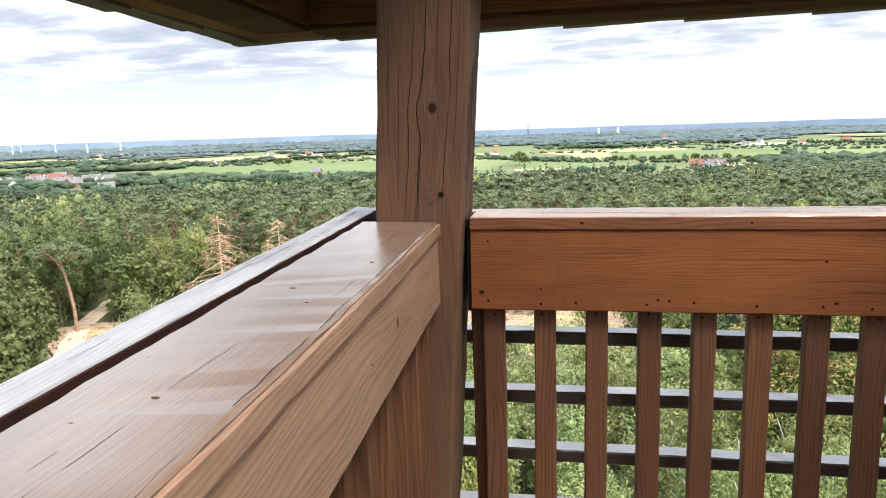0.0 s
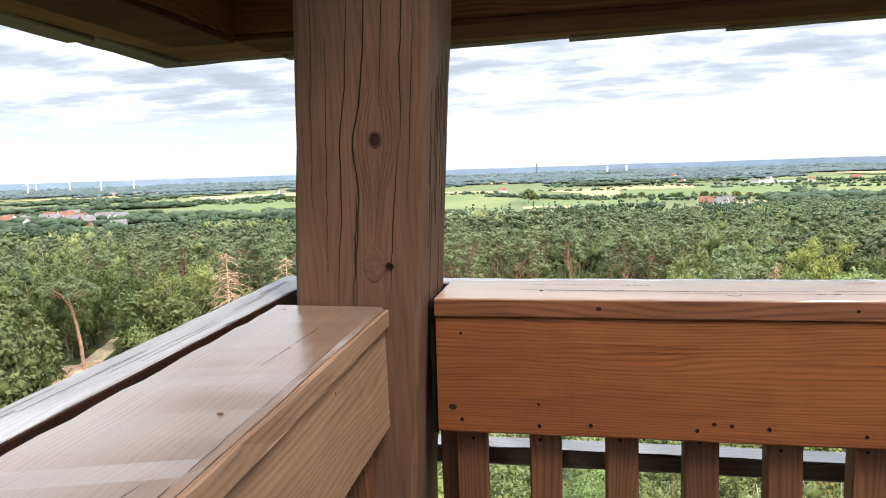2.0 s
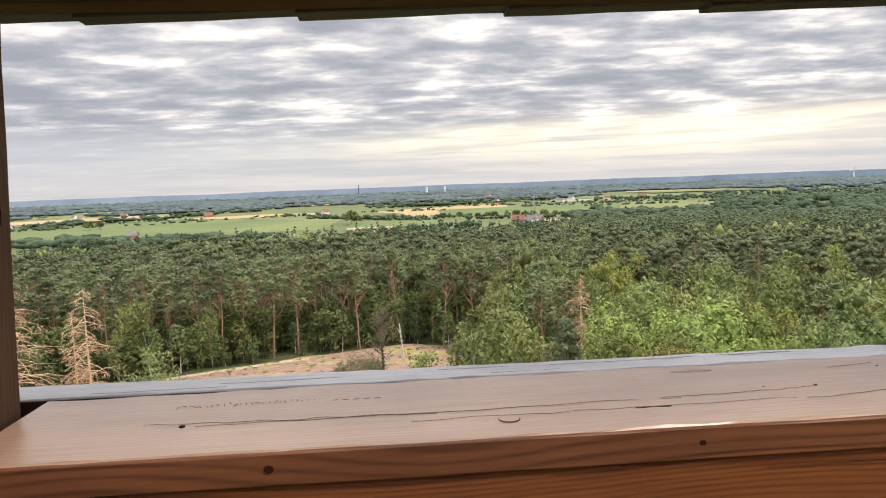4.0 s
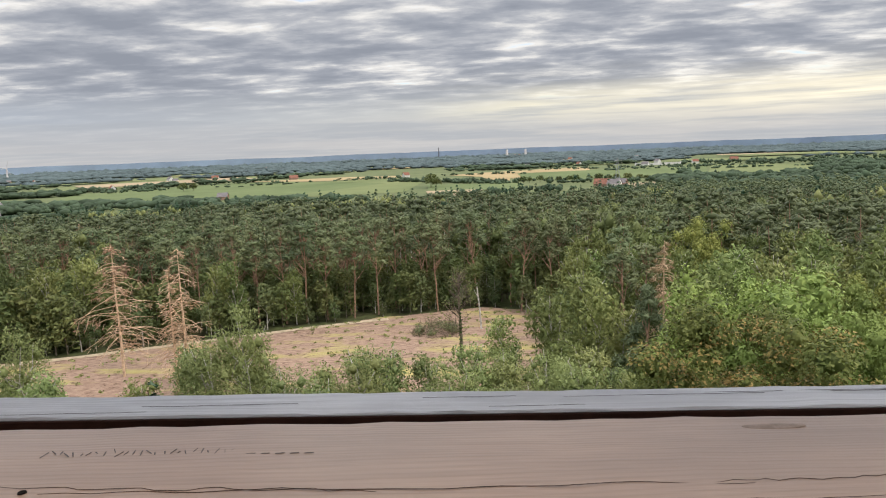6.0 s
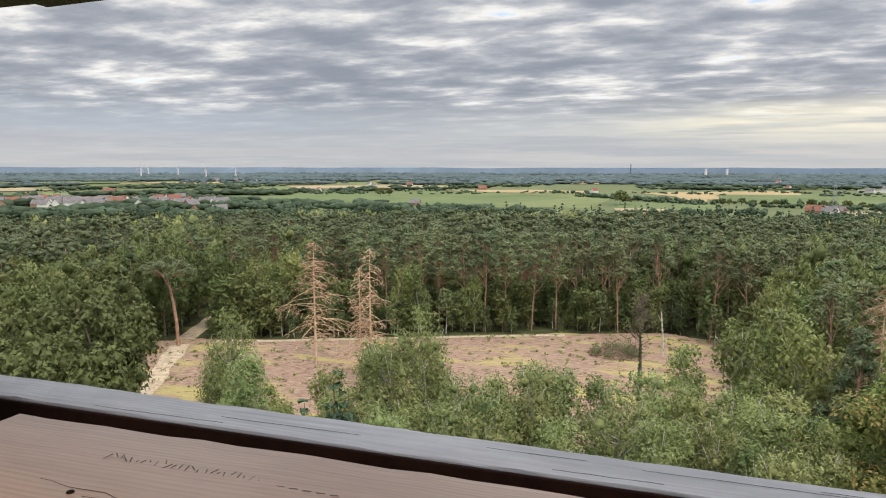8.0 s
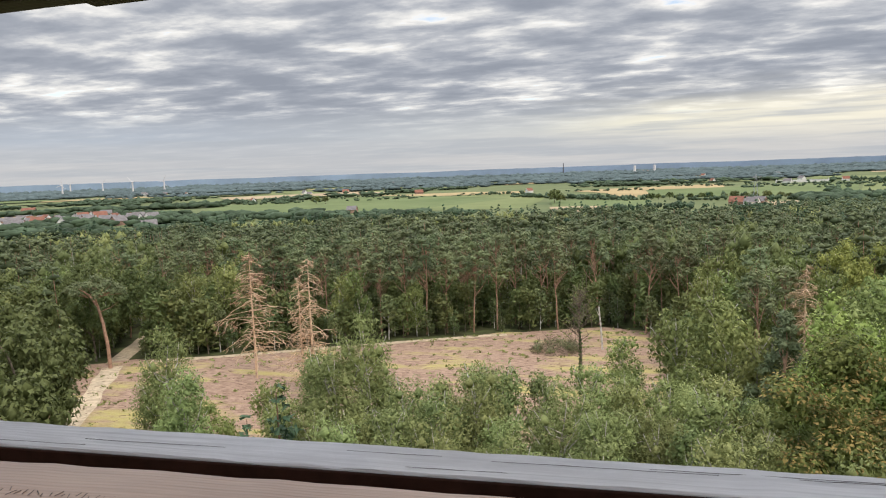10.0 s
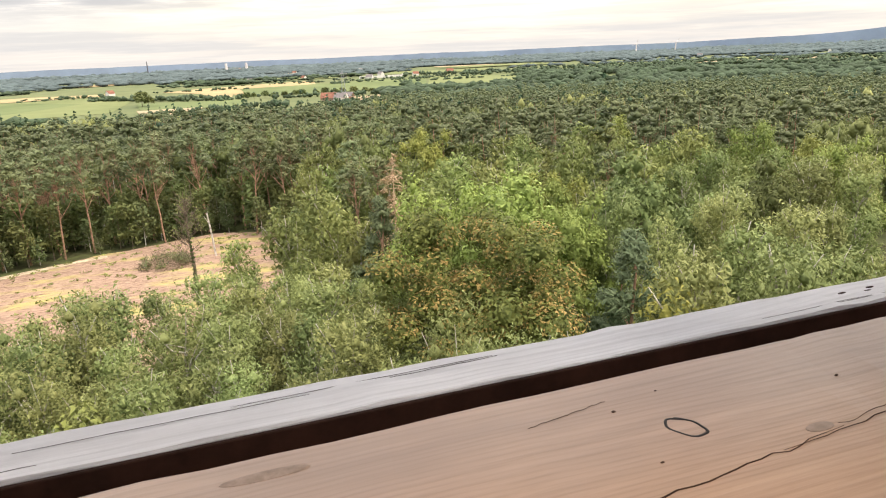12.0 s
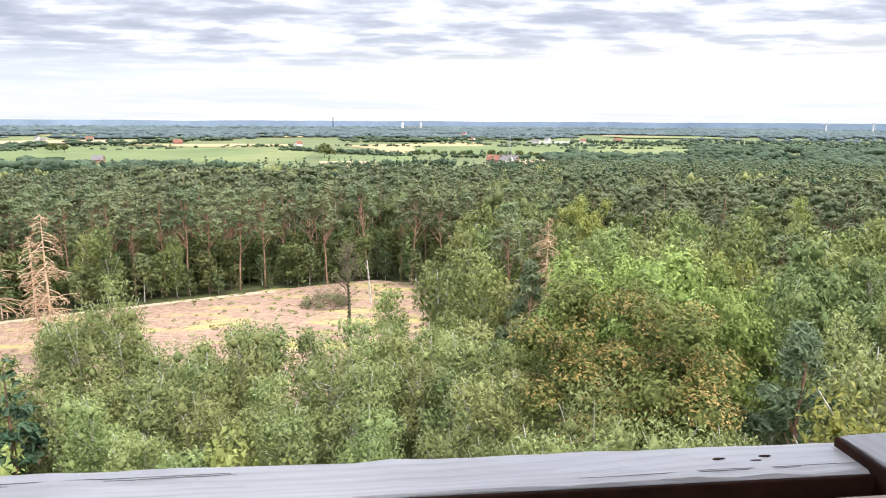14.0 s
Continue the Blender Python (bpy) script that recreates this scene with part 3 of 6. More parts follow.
    for x, y, r, r2 in ((1.045, 0.108, 0.014, 0.006), (1.16, 0.100, 0.012, 0.006)):
        part("knot", disc(top(x, y, 0.0001), (0, 0, 1), r * 0.7, r2 * 0.7, 16, 0.0002), M_STAIN, cap)
    # unreadable pencil scribble, as plain bars
    for k in range(26):
        x = 0.02 + 0.0068 * k + random.uniform(-.001, .001)
        y = 0.166 + random.uniform(-.004, .004)
        a = random.uniform(-0.9, 0.9)
        ln = random.uniform(0.002, 0.006)
        part("pencil_bar", strip([top(x - math.sin(a) * ln, y - math.cos(a) * ln), top(x, y), top(x + math.sin(a) * ln, y + math.cos(a) * ln)], 0.0009, (0, 0, 1), 0.0004, False), M_PENCIL, cap)
    for k in range(5):
        part("pencil_bar", strip([top(0.205 + 0.013 * k, 0.16), top(0.213 + 0.013 * k, 0.161)], 0.0012, (0, 0, 1), 0.0004, False), M_PENCIL, cap)
    return ob


railing_front()


def railing_side():
    ob = thing("railing", (-0.14, -1.2, 0.1), "wooden railing with glossy varnished cap and pale face board", "railing", "railings of the platform")
    y0, y1 = YS, -0.004

    def e(edge, y, dx=0.0, dz=0.0):
        p = left_edge(*edge, y)
        return (p[0] + dx, p[1], p[2] + dz)
    cap = part("cap_board", board((e(LC, y0), e(LC, y1)), (e(LD, y0, -0.004), e(LD, y1, -0.004)), 0.029, 70, 0.004, 0.0007, 31), M_CAP_A, ob, "glossy varnished cap board with worn edge")
    part("cap_edge", plank(e(LD, y0, 0, -0.018), e(LD, y1, 0, -0.018), 0.006, 0.027, 0.0012, 40, 0.0006, 32), M_FACE_A, ob, "pale sawn edge of the cap")
    face = part("face_board", plank(e(LD, y0, -0.0235, -0.1105), e(LD, y1, -0.0235, -0.1105), 0.040, 0.158, 0.003, 30, 0.0005, 33), M_FACE_A, ob, "pale pine face board")
    part("back_board", plank(e(LC, y0, 0.03, -0.105), e(LC, y1, 0.03, -0.105), 0.035, 0.14, 0.003, 10, 0.0005, 34), M_SLAT_Y, ob)
    # added light block below the gap, as on the front railing
    part("backing_strip", plank(e(LC, y0, -0.008, -0.13), e(LC, y1, -0.008, -0.13), 0.008, 0.16, 0.001, 8, 0, 36), M_BAL, ob)
    for i in range(20):
        y = -0.065 - 0.1195 * i
        part("baluster", plank((-0.096, y, 0.12), (-0.096, y, 0.968), 0.051, 0.032, 0.003, 6, 0.0006, 40 + i), M_BAL, ob)
    part("bottom_rail", plank((-0.1, y0, 0.10), (-0.1, y1, 0.10), 0.06, 0.08, 0.003, 8, 0.0006, 35), M_BAL, ob)
    for y, z, r, r2 in ((-0.25, 1.10, 0.003, 0.003), (-0.62, 1.04, 0.004, 0.003), (-0.80, 1.02, 0.004, 0.004), (-0.45, 1.05, 0.010, 0.015), (-0.95, 1.07, 0.005, 0.004)):
        part("knot", disc(e(LD, y, -0.0036, z - 1.151), (1, 0, 0), r * 0.6, r2 * 0.6), M_PATCH, face)
    part("crack", strip([e(LD, p.y, -0.0034, p.z - 1.151) for p in wander((0, -1.3, 1.045), (0, -0.2, 1.02), 30, 0.012, 3, 2)], 0.0007, (1, 0, 0), 0.0004), M_PATCH, face)
    for x, y, r, r2 in ((-0.108, -0.24, 0.003, 0.0025), (-0.085, -0.45, 0.004, 0.003), (-0.15, -0.62, 0.006, 0.0025), (-0.10, -0.70, 0.004, 0.002), (-0.19, -0.9, 0.003, 0.0015), (-0.205, -0.03, 0.003, 0.002), (-0.115, -0.03, 0.003, 0.002),
                        (-0.12, -1.0, 0.005, 0.002), (-0.16, -1.05, 0.003, 0.002)):
        part("dent", disc((x, y, side_top(x, y)), (0, 0, 1), r * 0.8, r2 * 0.7, 12, 0.0003), M_PATCH, cap)
    for k in range(5):
        x = random.uniform(-0.21, -0.075)
        y = random.uniform(-1.3, -0.3)
        part("grain_crack", strip([(p.x, p.y, side_top(p.x, p.y, 0.0006)) for p in wander((x, y, 0), (x + 0.004, y + random.uniform(.08, .3), 0), 12, 0.002, k, 0)], 0.0005, (0, 0, 1), 0.0003), M_KNOT, cap)
    # worn inner edge, where the varnish has split
    part("crack", strip([(p.x - 0.0229 * p.y, p.y, side_top(p.x - 0.0229 * p.y, p.y, 0.0004)) for p in wander((-0.064, -1.5, 0), (-0.062, -0.25, 0), 60, 0.003, 9, 0)], 0.0012, (0, 0, 1), 0.0003), M_KNOT, cap)
    return ob


railing_side()


def railing_plain(name_label, p0, p1, ax):
    """The railings at the other two sides of the platform."""
    mid = (Vector(p0) + Vector(p1)) / 2
    ob = thing("railing", (mid.x, mid.y, 0.1), name_label, "railing", "railings of the platform")
    c = M_CAP_A if ax == "y" else M_CAP_B
    f = M_FACE_A if ax == "y" else M_FACE_B
    s = Vector((0, 0, 1))
    part("cap_board", plank((*p0, RAIL - 0.0145), (*p1, RAIL - 0.0145), 0.178, 0.029, 0.004, 20, 0.0006, 61), c, ob)
    part("face_board", plank((*p0, RAIL - 0.12), (*p1, RAIL - 0.12), 0.06, 0.18, 0.004, 20, 0.0006, 62), f, ob)
    part("bottom_rail", plank((*p0, 0.10), (*p1, 0.10), 0.06, 0.08, 0.003, 8, 0.0006, 63), M_BAL, ob)
    n = int((Vector(p1) - Vector(p0)).length / 0.1195)
    for i in range(n):
        p = Vector(p0).lerp(Vector(p1), (i + 0.5) / n)
        part("baluster", plank((p.x, p.y, 0.12), (p.x, p.y, 0.95), 0.045, 0.045, 0.003, 4, 0.0006, 70 + i), M_BAL, ob)
    return ob


railing_plain("wooden railing with pale cap board and balusters", (XE + 0.14, YS), (XE + 0.14, -0.002), "y")
railing_plain("wooden railing with orange face board and balusters", (0.012, YS - 0.14), (XE - 0.012, YS - 0.14), "x")


def cladding(label, axis, at, lo, hi, seed, zf, beam, inner):
    """Horizontal slats outside the railing, under a weathered grey beam; beam and inner give the beam's two top edges along it."""
    base = (at, (lo + hi) / 2, 0.1) if axis == "y" else ((lo + hi) / 2, at, 0.1)
    ob = thing("slat_screen", base, label, "screen", "slat screens of the tower")
    a, b, c, d = beam(lo), beam(hi), inner(lo), inner(hi)
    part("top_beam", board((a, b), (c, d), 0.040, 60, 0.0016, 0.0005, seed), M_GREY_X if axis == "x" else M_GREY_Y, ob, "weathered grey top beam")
    # thin board added over the beam's inner side, coloured as the gap's shade
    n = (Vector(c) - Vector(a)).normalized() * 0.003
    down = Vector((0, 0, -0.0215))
    part("inner_face", plank(Vector(c) + n + down, Vector(d) + n + down, 0.004, 0.040, 0.0008, 12, 0, seed), M_INNERSHADE, ob)
    for k in range(1, 7):
        z = -0.018 - 0.167 * k
        if axis == "x":
            bm = plank((lo, at, zf(lo) + z), (hi, at, zf(hi) + z), 0.057, 0.036, 0.004, 40, 0.0005, seed + k)
        else:
            bm = plank((at, lo, zf(lo) + z), (at, hi, zf(hi) + z), 0.057, 0.036, 0.004, 60, 0.0005, seed + k)
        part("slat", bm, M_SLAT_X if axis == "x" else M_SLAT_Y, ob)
    return ob


fs = cladding("horizontal slat screen with weathered grey top beam", "x", 0.300, -0.30, 1.43, 100, zb, lambda x: (x, 0.340 - 0.009 * x, zb(x) - 0.015), lambda x: (x, 0.285, zb(x) - 0.015))
for k in range(9):
    x = random.uniform(0, 1.2)
    y = random.uniform(0.292, 0.322)
    part("grain_crack", strip([(p.x, p.y, zb(p.x) - 0.0146) for p in wander((x, y, 0), (x + random.uniform(.04, .20), y + .001, 0), 10, 0.0012, k, 1)], 0.0008, (0, 0, 1), 0.0003), M_WEATHER, fs)
for x, y in ((1.20, 0.310), (1.225, 0.305), (1.235, 0.311)):
    part("dent", disc((x, y, zb(x) - 0.0146), (0, 0, 1), 0.005, 0.0012, 10, 0.0003), M_KNOT, fs)
ls = cladding("horizontal slat screen with weathered grey top beam", "y", -0.285, YS - 0.3, 0.246, 120, lambda v: RAIL, lambda y: left_edge(*LA, y), lambda y: left_edge(*LB, y))
for k in range(16):
    y = random.uniform(-1.4, 0.1)
    f = random.uniform(0.15, 0.85)
    a, b = Vector(left_edge(*LA, y)), Vector(left_edge(*LB, y))
    p0 = a.lerp(b, f)
    ln = random.uniform(.05, .2)
    p1 = Vector(left_edge(*LA, y + ln)).lerp(Vector(left_edge(*LB, y + ln)), f)
    part("grain_crack", strip([(p.x, p.y, p.z + 0.0009) for p in wander(p0, p1, 10, 0.0015, k, 0)], 0.0008, (0, 0, 1), 0.0004), M_WEATHER, ls)
cladding("horizontal slat screen with a raised grey top beam", "y", XE + 0.043, YS - 0.3, 0.322, 140, lambda v: 1.139, lambda y: (XE + 0.055, y, 1.139), lambda y: (XE - 0.008, y, 1.139))
cladding("horizontal slat screen with weathered grey top beam", "x", YS - 0.29, -0.33, XE + 0.33, 160, lambda v: RAIL, lambda x: (x, YS - 0.32, RAIL), lambda x: (x, YS - 0.26, RAIL))


def build_roof():
    ob = thing("roof", (0.63, -1.1, 1.6), "dark wooden roof with brown eaves beams and grey boards", "roof")
    x0, x1, y0, y1 = -0.485, XE + 0.485, YS - 0.42, 0.425
    w = 0.26
    z = 1.655 + 0.06
    part("eaves_beam", plank((x0 - w, y1 + w / 2, z), (x1 + w, y1 + w / 2, z), w, 0.12, 0.006, 24, 0.0008, 201), M_BEAM_X, ob, "brown eaves beam")
    part("eaves_beam", plank((x0 - w, y0 - w / 2, z), (x1 + w, y0 - w / 2, z), w, 0.12, 0.006, 24, 0.0008, 202), M_BEAM_X, ob)
    part("eaves_beam", plank((x0 - w / 2, y0, z - 0.003), (x0 - w / 2, y1, z - 0.003), w, 0.12, 0.006, 24, 0.0008, 203), M_BEAM_Y, ob)
    part("eaves_beam", plank((x1 + w / 2, y0, z - 0.003), (x1 + w / 2, y1, z - 0.003), w, 0.12, 0.006, 24, 0.0008, 204), M_BEAM_Y, ob)
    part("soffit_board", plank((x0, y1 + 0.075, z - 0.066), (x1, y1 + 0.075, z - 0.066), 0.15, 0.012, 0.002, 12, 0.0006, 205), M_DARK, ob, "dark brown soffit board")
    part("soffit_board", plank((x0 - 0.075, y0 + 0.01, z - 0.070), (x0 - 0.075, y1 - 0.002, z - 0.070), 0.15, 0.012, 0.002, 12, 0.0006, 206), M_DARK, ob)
    # lapped grey boards along the eaves, each end a small step
    k = 0
    a = x0 - w - 0.11
    while a < x1 + w:
        b = a + 0.36
        part("eaves_board", plank((a, y1 + w + 0.04, 1.662), (b + 0.03, y1 + w + 0.04, 1.670), 0.055, 0.02, 0.003, 4, 0.0006, 210 + k), M_EAVE_X, ob, "" if k else "grey weathered eaves board")
        # black strip in place of the dark gap between beam and boards
        part("eaves_board", plank((a, y1 + w + 0.012, 1.668), (b + 0.01, y1 + w + 0.012, 1.668), 0.02, 0.012, 0.002, 2, 0.0004, 310 + k), M_GAPSHADE, ob)
        part("eaves_board", plank((a, y0 - w - 0.055, 1.658), (b + 0.03, y0 - w - 0.055, 1.667), 0.085, 0.02, 0.003, 4, 0.0006, 240 + k), M_EAVE_X, ob)
        a = b
        k += 1
    a = y1 + w - 0.02
    while a > y0 - w:
        b = a - 0.33
        part("eaves_board", plank((x0 - w - 0.045, a, 1.655), (x0 - w - 0.045, b - 0.03, 1.665), 0.07, 0.02, 0.003, 4, 0.0006, 270 + k), M_EAVE_Y, ob)
        # same black strip for the shaded gap along the side eaves
        part("eaves_board", plank((x0 - w - 0.012, a, 1.668), (x0 - w - 0.012, b, 1.668), 0.02, 0.012, 0.002, 2, 0.0004, 410 + k), M_GAPSHADE, ob)
        part("eaves_board", plank((x1 + w + 0.055, a, 1.652), (x1 + w + 0.055, b - 0.03, 1.662), 0.09, 0.02, 0.003, 4, 0.0006, 290 + k), M_EAVE_Y, ob)
        a = b
        k += 1
    # boarded canopy over each side, rising inwards; the unseen open middle is made up to let daylight in
    e = w + 0.13
    oc = [(x0 - e, y0 - e), (x1 + e, y0 - e), (x1 + e, y1 + e), (x0 - e, y1 + e)]
    # inner edges placed for how light falls on post and caps
    ic = [(x0 + 0.56, y0 + 0.40), (x1 - 0.38, y0 + 0.40), (x1 - 0.38, y1 - 0.68), (x0 + 0.56, y1 - 0.68)]
    for i in range(4):
        p, q, r, s_ = oc[i], oc[(i + 1) % 4], ic[(i + 1) % 4], ic[i]
        for k in range(9):
            a0, a1 = k / 9, (k + 0.97) / 9
            bm = bmesh.new()
            ring = []
            for th in (0.0, 0.025):
                for u, f, g in ((a0, p, s_), (a0, q, r), (a1, q, r), (a1, p, s_)):
                    ring.append(bm.verts.new((f[0] + (g[0] - f[0]) * u, f[1] + (g[1] - f[1]) * u, 1.778 + 0.34 * u + th)))
            for f in ((0, 1, 2, 3), (7, 6, 5, 4), (0, 4, 5, 1), (1, 5, 6, 2), (2, 6, 7, 3), (3, 7, 4, 0)):
                bm.faces.new([ring[n] for n in f])
            bmesh.ops.recalc_face_normals(bm, faces=bm.faces)
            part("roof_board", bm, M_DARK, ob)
    # head beams between the posts, and hip rafters
    for yy in (0.1, YS - 0.1):
        part("head_beam", plank((-0.2, yy, 1.90), (XE + 0.2, yy, 1.90), 0.12, 0.10, 0.006, 8, 0.0008, 230), M_DARK, ob)
    for xx in (-0.1, XE + 0.1):
        part("head_beam", plank((xx, YS, 1.90), (xx, 0.0, 1.90), 0.12, 0.10, 0.006, 8, 0.0008, 231), M_DARK, ob)
    for p, q in zip(oc, ic):
        part("hip_rafter", plank((p[0] * 0.75 + q[0] * 0.25, p[1] * 0.75 + q[1] * 0.25, 1.80), (q[0], q[1], 2.055), 0.08, 0.10, 0.005, 6, 0.0008, 232), M_DARK, ob)


build_roof()
part_legs = thing("tower_frame", (0.63, -1.15, -27), "tall brown timber legs and braces of the tower", "tower")
for sx, sy in ((-0.1, 0.1), (XE + 0.1, 0.1), (-0.1, YS - 0.1), (XE + 0.1, YS - 0.1)):
    part("leg", plank((sx, sy, -27.1), (sx, sy, -0.15), 0.3, 0.3, 0.01, 10, 0.001, 5), M_POST, part_legs)
for k in range(9):
    z = -26.5 + 2.95 * k
    part("brace", plank((-0.1, 0.1, z), (XE + 0.1, 0.1, z + 2.6), 0.12, 0.12, 0.005, 3, 0.001, k), M_POST, part_legs)
    part("brace", plank((-0.1, YS - 0.1, z), (-0.1, 0.1, z + 2.6), 0.12, 0.12, 0.005, 3, 0.001, k), M_POST, part_legs)
for yy in (0.1, YS - 0.1):
    part("deck_beam", plank((-0.3, yy, -0.11), (XE + 0.3, yy, -0.11), 0.2, 0.14, 0.006, 4, 0.001, 6), M_POST, part_legs)

# ---- the land ----


def ground_z(x, y):
    r = np.hypot(x, y)
    return -27.0 - 0.053 * np.clip(r - 114, 0, 485)


def build_ground():
    radii = [2, 12, 30, 50, 70, 90, 114, 140, 170, 210, 260, 320, 390, 470, 540, 599, 700, 900, 1200, 1700, 2400, 3300, 4700]
    n = 96
    v, q = [], []
    for r in radii:
        for i in range(n):
            a = 2 * math.pi * i / n
            x, y = r * math.sin(a), r * math.cos(a)
            v.append((x, y, float(ground_z(x, y))))
    for k in range(len(radii) - 1):
        for i in range(n):
            j = (i + 1) % n
            q.append((k * n + i, (k + 1) * n + i, (k + 1) * n + j, k * n + j))
    me = mesh_from("ground", v, q)
    bm = bmesh.new()
    bm.from_mesh(me)
    bm.verts.ensure_lookup_table()
    bm.faces.new([bm.verts[i] for i in range(n)])
    bmesh.ops.recalc_face_normals(bm, faces=bm.faces)
    ob = part("ground", bm, M_FLOOR)
    tagged(ob, "brown and green forest floor and open land", "ground", kind="structure")


build_ground()


def sheet(name, pts, z, material, label, category, step=0.0, kind="structure"):
    """A flat patch of land with an irregular outline."""
    bm = bmesh.new()
    out = []
    n = len(pts)
    for i in range(n):
        a, b = Vector(pts[i]), Vector(pts[(i + 1) % n])
        m = max(1, int((b - a).length / step)) if step else 1
        for k in range(m):
            p = a.lerp(b, k / m)
            if step:
                p = p + Vector((noise.noise((p.x * 0.3, p.y * 0.3, 1.0)), noise.noise((p.x * 0.3, p.y * 0.3, 5.0)))) * step * 0.5
            out.append(bm.verts.new((p.x, p.y, z)))
    f = bm.faces.new(out)
    if f.normal.z < 0:
        f.normal_flip()
    bmesh.ops.triangulate(bm, faces=bm.faces)
    return tagged(part(name, bm, material), label, category, kind=kind)


CLEARING = [(-74, 92), (-61, 95.5), (-50, 100), (-29, 109.5), (-16, 115), (2, 121), (14, 116), (15, 100), (10, 84), (4, 70), (-10, 60), (-30, 55), (-48, 52), (-60, 54), (-72, 66), (-84, 84)]
sheet("clearing", CLEARING, -26.96, M_HEATH, "pinkish cleared heath with brash and yellow grass", "clearing", 2.0)


def ribbon(name, pts, w, z, label):
    bm = bmesh.new()
    rows = []
    P = []
    for a, b in zip(pts, pts[1:]):
        for k in range(8):
            P.append(Vector(a).lerp(Vector(b), k / 8))
    P.append(Vector(pts[-1]))
    for i, p in enumerate(P):
        d = (P[min(i + 1, len(P) - 1)] - P[max(i - 1, 0)]).normalized()
        s = Vector((-d.y, d.x))
        ww = w / 2 * (1 + 0.35 * noise.noise((p.x * 0.2, p.y * 0.2, 3.0)))
        g = float(ground_z(p.x, p.y)) - -27.0
        rows.append((bm.verts.new((p.x + s.x * ww, p.y + s.y * ww, z + g)), bm.verts.new((p.x - s.x * ww, p.y - s.y * ww, z + g))))
    for a, b in zip(rows, rows[1:]):
        bm.faces.new((a[0], a[1], b[1], b[0]))
    bmesh.ops.recalc_face_normals(bm, faces=bm.faces)
    return tagged(part(name, bm, M_SAND), label, "track", kind="structure")


ribbon("sandy_track", [(-56, 57), (-61.2, 67.4), (-64, 73), (-70, 84.5), (-74.5, 92.5), (-77, 98), (-85, 116), (-95, 135)], 3.0, -26.92, "pale sandy track running into the forest")
ribbon("sandy_track", [(-75, 91), (-63, 94), (-53.2, 98), (-29.3, 108.3), (-15.7, 113.8), (3, 120)], 1.5, -26.90, "pale sandy track along the forest edge")

# ---- trees ----


def tube(points, radii, sides=5):
    pts = [np.array(p, float) for p in points]
    v, q = [], []
    for i, (p, r) in enumerate(zip(pts, radii)):
        d = pts[min(i + 1, len(pts) - 1)] - pts[max(i - 1, 0)]
        d = d / (np.linalg.norm(d) + 1e-9)
        a = np.cross(d, (0.31, 0.95, 0.05))
        a /= np.linalg.norm(a) + 1e-9
        b = np.cross(d, a)
        for k in range(sides):
            t = 2 * math.pi * k / sides
            v.append(p + r * (a * math.cos(t) + b * math.sin(t)))
    for i in range(len(pts) - 1):
        for k in range(sides):
            j = (k + 1) % sides
            q.append((i * sides + k, i * sides + j, (i + 1) * sides + j))
            q.append((i * sides + k, (i + 1) * sides + j, (i + 1) * sides + k))
    return np.array(v), np.array(q)


def join(chunks):
    v, q, n = [], [], 0
    for a, b in chunks:
        v.append(a)
        q.append(b + n)
        n += len(a)
    return np.concatenate(v), np.concatenate(q)


def blades(rng, c, d, size, aspect, up, droop):
    """One small pointed blade at each place c, facing roughly outwards along d."""
    n = len(c)
    nrm = d * 0.9 + rng.normal(size=(n, 3)) * 0.5
    nrm[:, 2] += up
    nrm /= np.linalg.norm(nrm, axis=1, keepdims=True)
    t = np.cross(nrm, rng.normal(size=(n, 3)))
    t /= np.linalg.norm(t, axis=1, keepdims=True) + 1e-9
    if droop:
        t[:, 2] -= droop
        t /= np.linalg.norm(t, axis=1, keepdims=True)
    b = np.cross(nrm, t)
    s = (size * (0.55 + 0.9 * rng.random(n)))[:, None]
    v = np.stack([c - t * s * 0.7 + b * s * aspect, c + t * s * 1.3, c - t * s * 0.7 - b * s * aspect], 1).reshape(-1, 3)
    return v, np.arange(3 * n).reshape(-1, 3)


def leaves(rng, centres, radii, n, size, aspect=0.6, flat=1.0, up=0.5, droop=0.0, shell=False, top=-9.0):
    """n leaf sprays spread through clumps, or over the outside of the whole crown only."""
    centres, radii = np.asarray(centres, float), np.asarray(radii, float)
    w = radii ** 2
    m = int(n * 2.6) if shell else n
    idx = rng.choice(len(centres), m, p=w / w.sum())
    d = rng.normal(size=(m, 3))
    d /= np.linalg.norm(d, axis=1, keepdims=True)
    rad = 0.78 + 0.34 * rng.random(m) if shell else rng.random(m) ** 0.45
    off = d * (rad * radii[idx])[:, None]
    off[:, 2] *= flat
    c = centres[idx] + off
    if shell:
        keep = d[:, 2] > top
        for k in range(len(centres)):
            q = c - centres[k]
            q[:, 2] /= flat
            keep &= (np.einsum("ij,ij->i", q, q) > (0.8 * radii[k]) ** 2) | (idx == k)
        keep = np.nonzero(keep)[0][:n]
        c, d = c[keep], d[keep]
    return blades(rng, c, d, size, aspect, up, droop)


def ball(level):
    bm = bmesh.new()
    bmesh.ops.create_icosphere(bm, subdivisions=level, radius=1.0)
    v = np.array([tuple(p.co) for p in bm.verts])
    f = np.array([[p.index for p in q.verts] for q in bm.faces])
    bm.free()
    return v, f


BALL = ball(1)
OCTA = (np.array(((1, 0, 0), (-1, 0, 0), (0, 1, 0), (0, -1, 0), (0, 0, 1), (0, 0, -1)), float),
        np.array(((0, 2, 4), (2, 1, 4), (1, 3, 4), (3, 0, 4), (2, 0, 5), (1, 2, 5), (3, 1, 5), (0, 3, 5))))


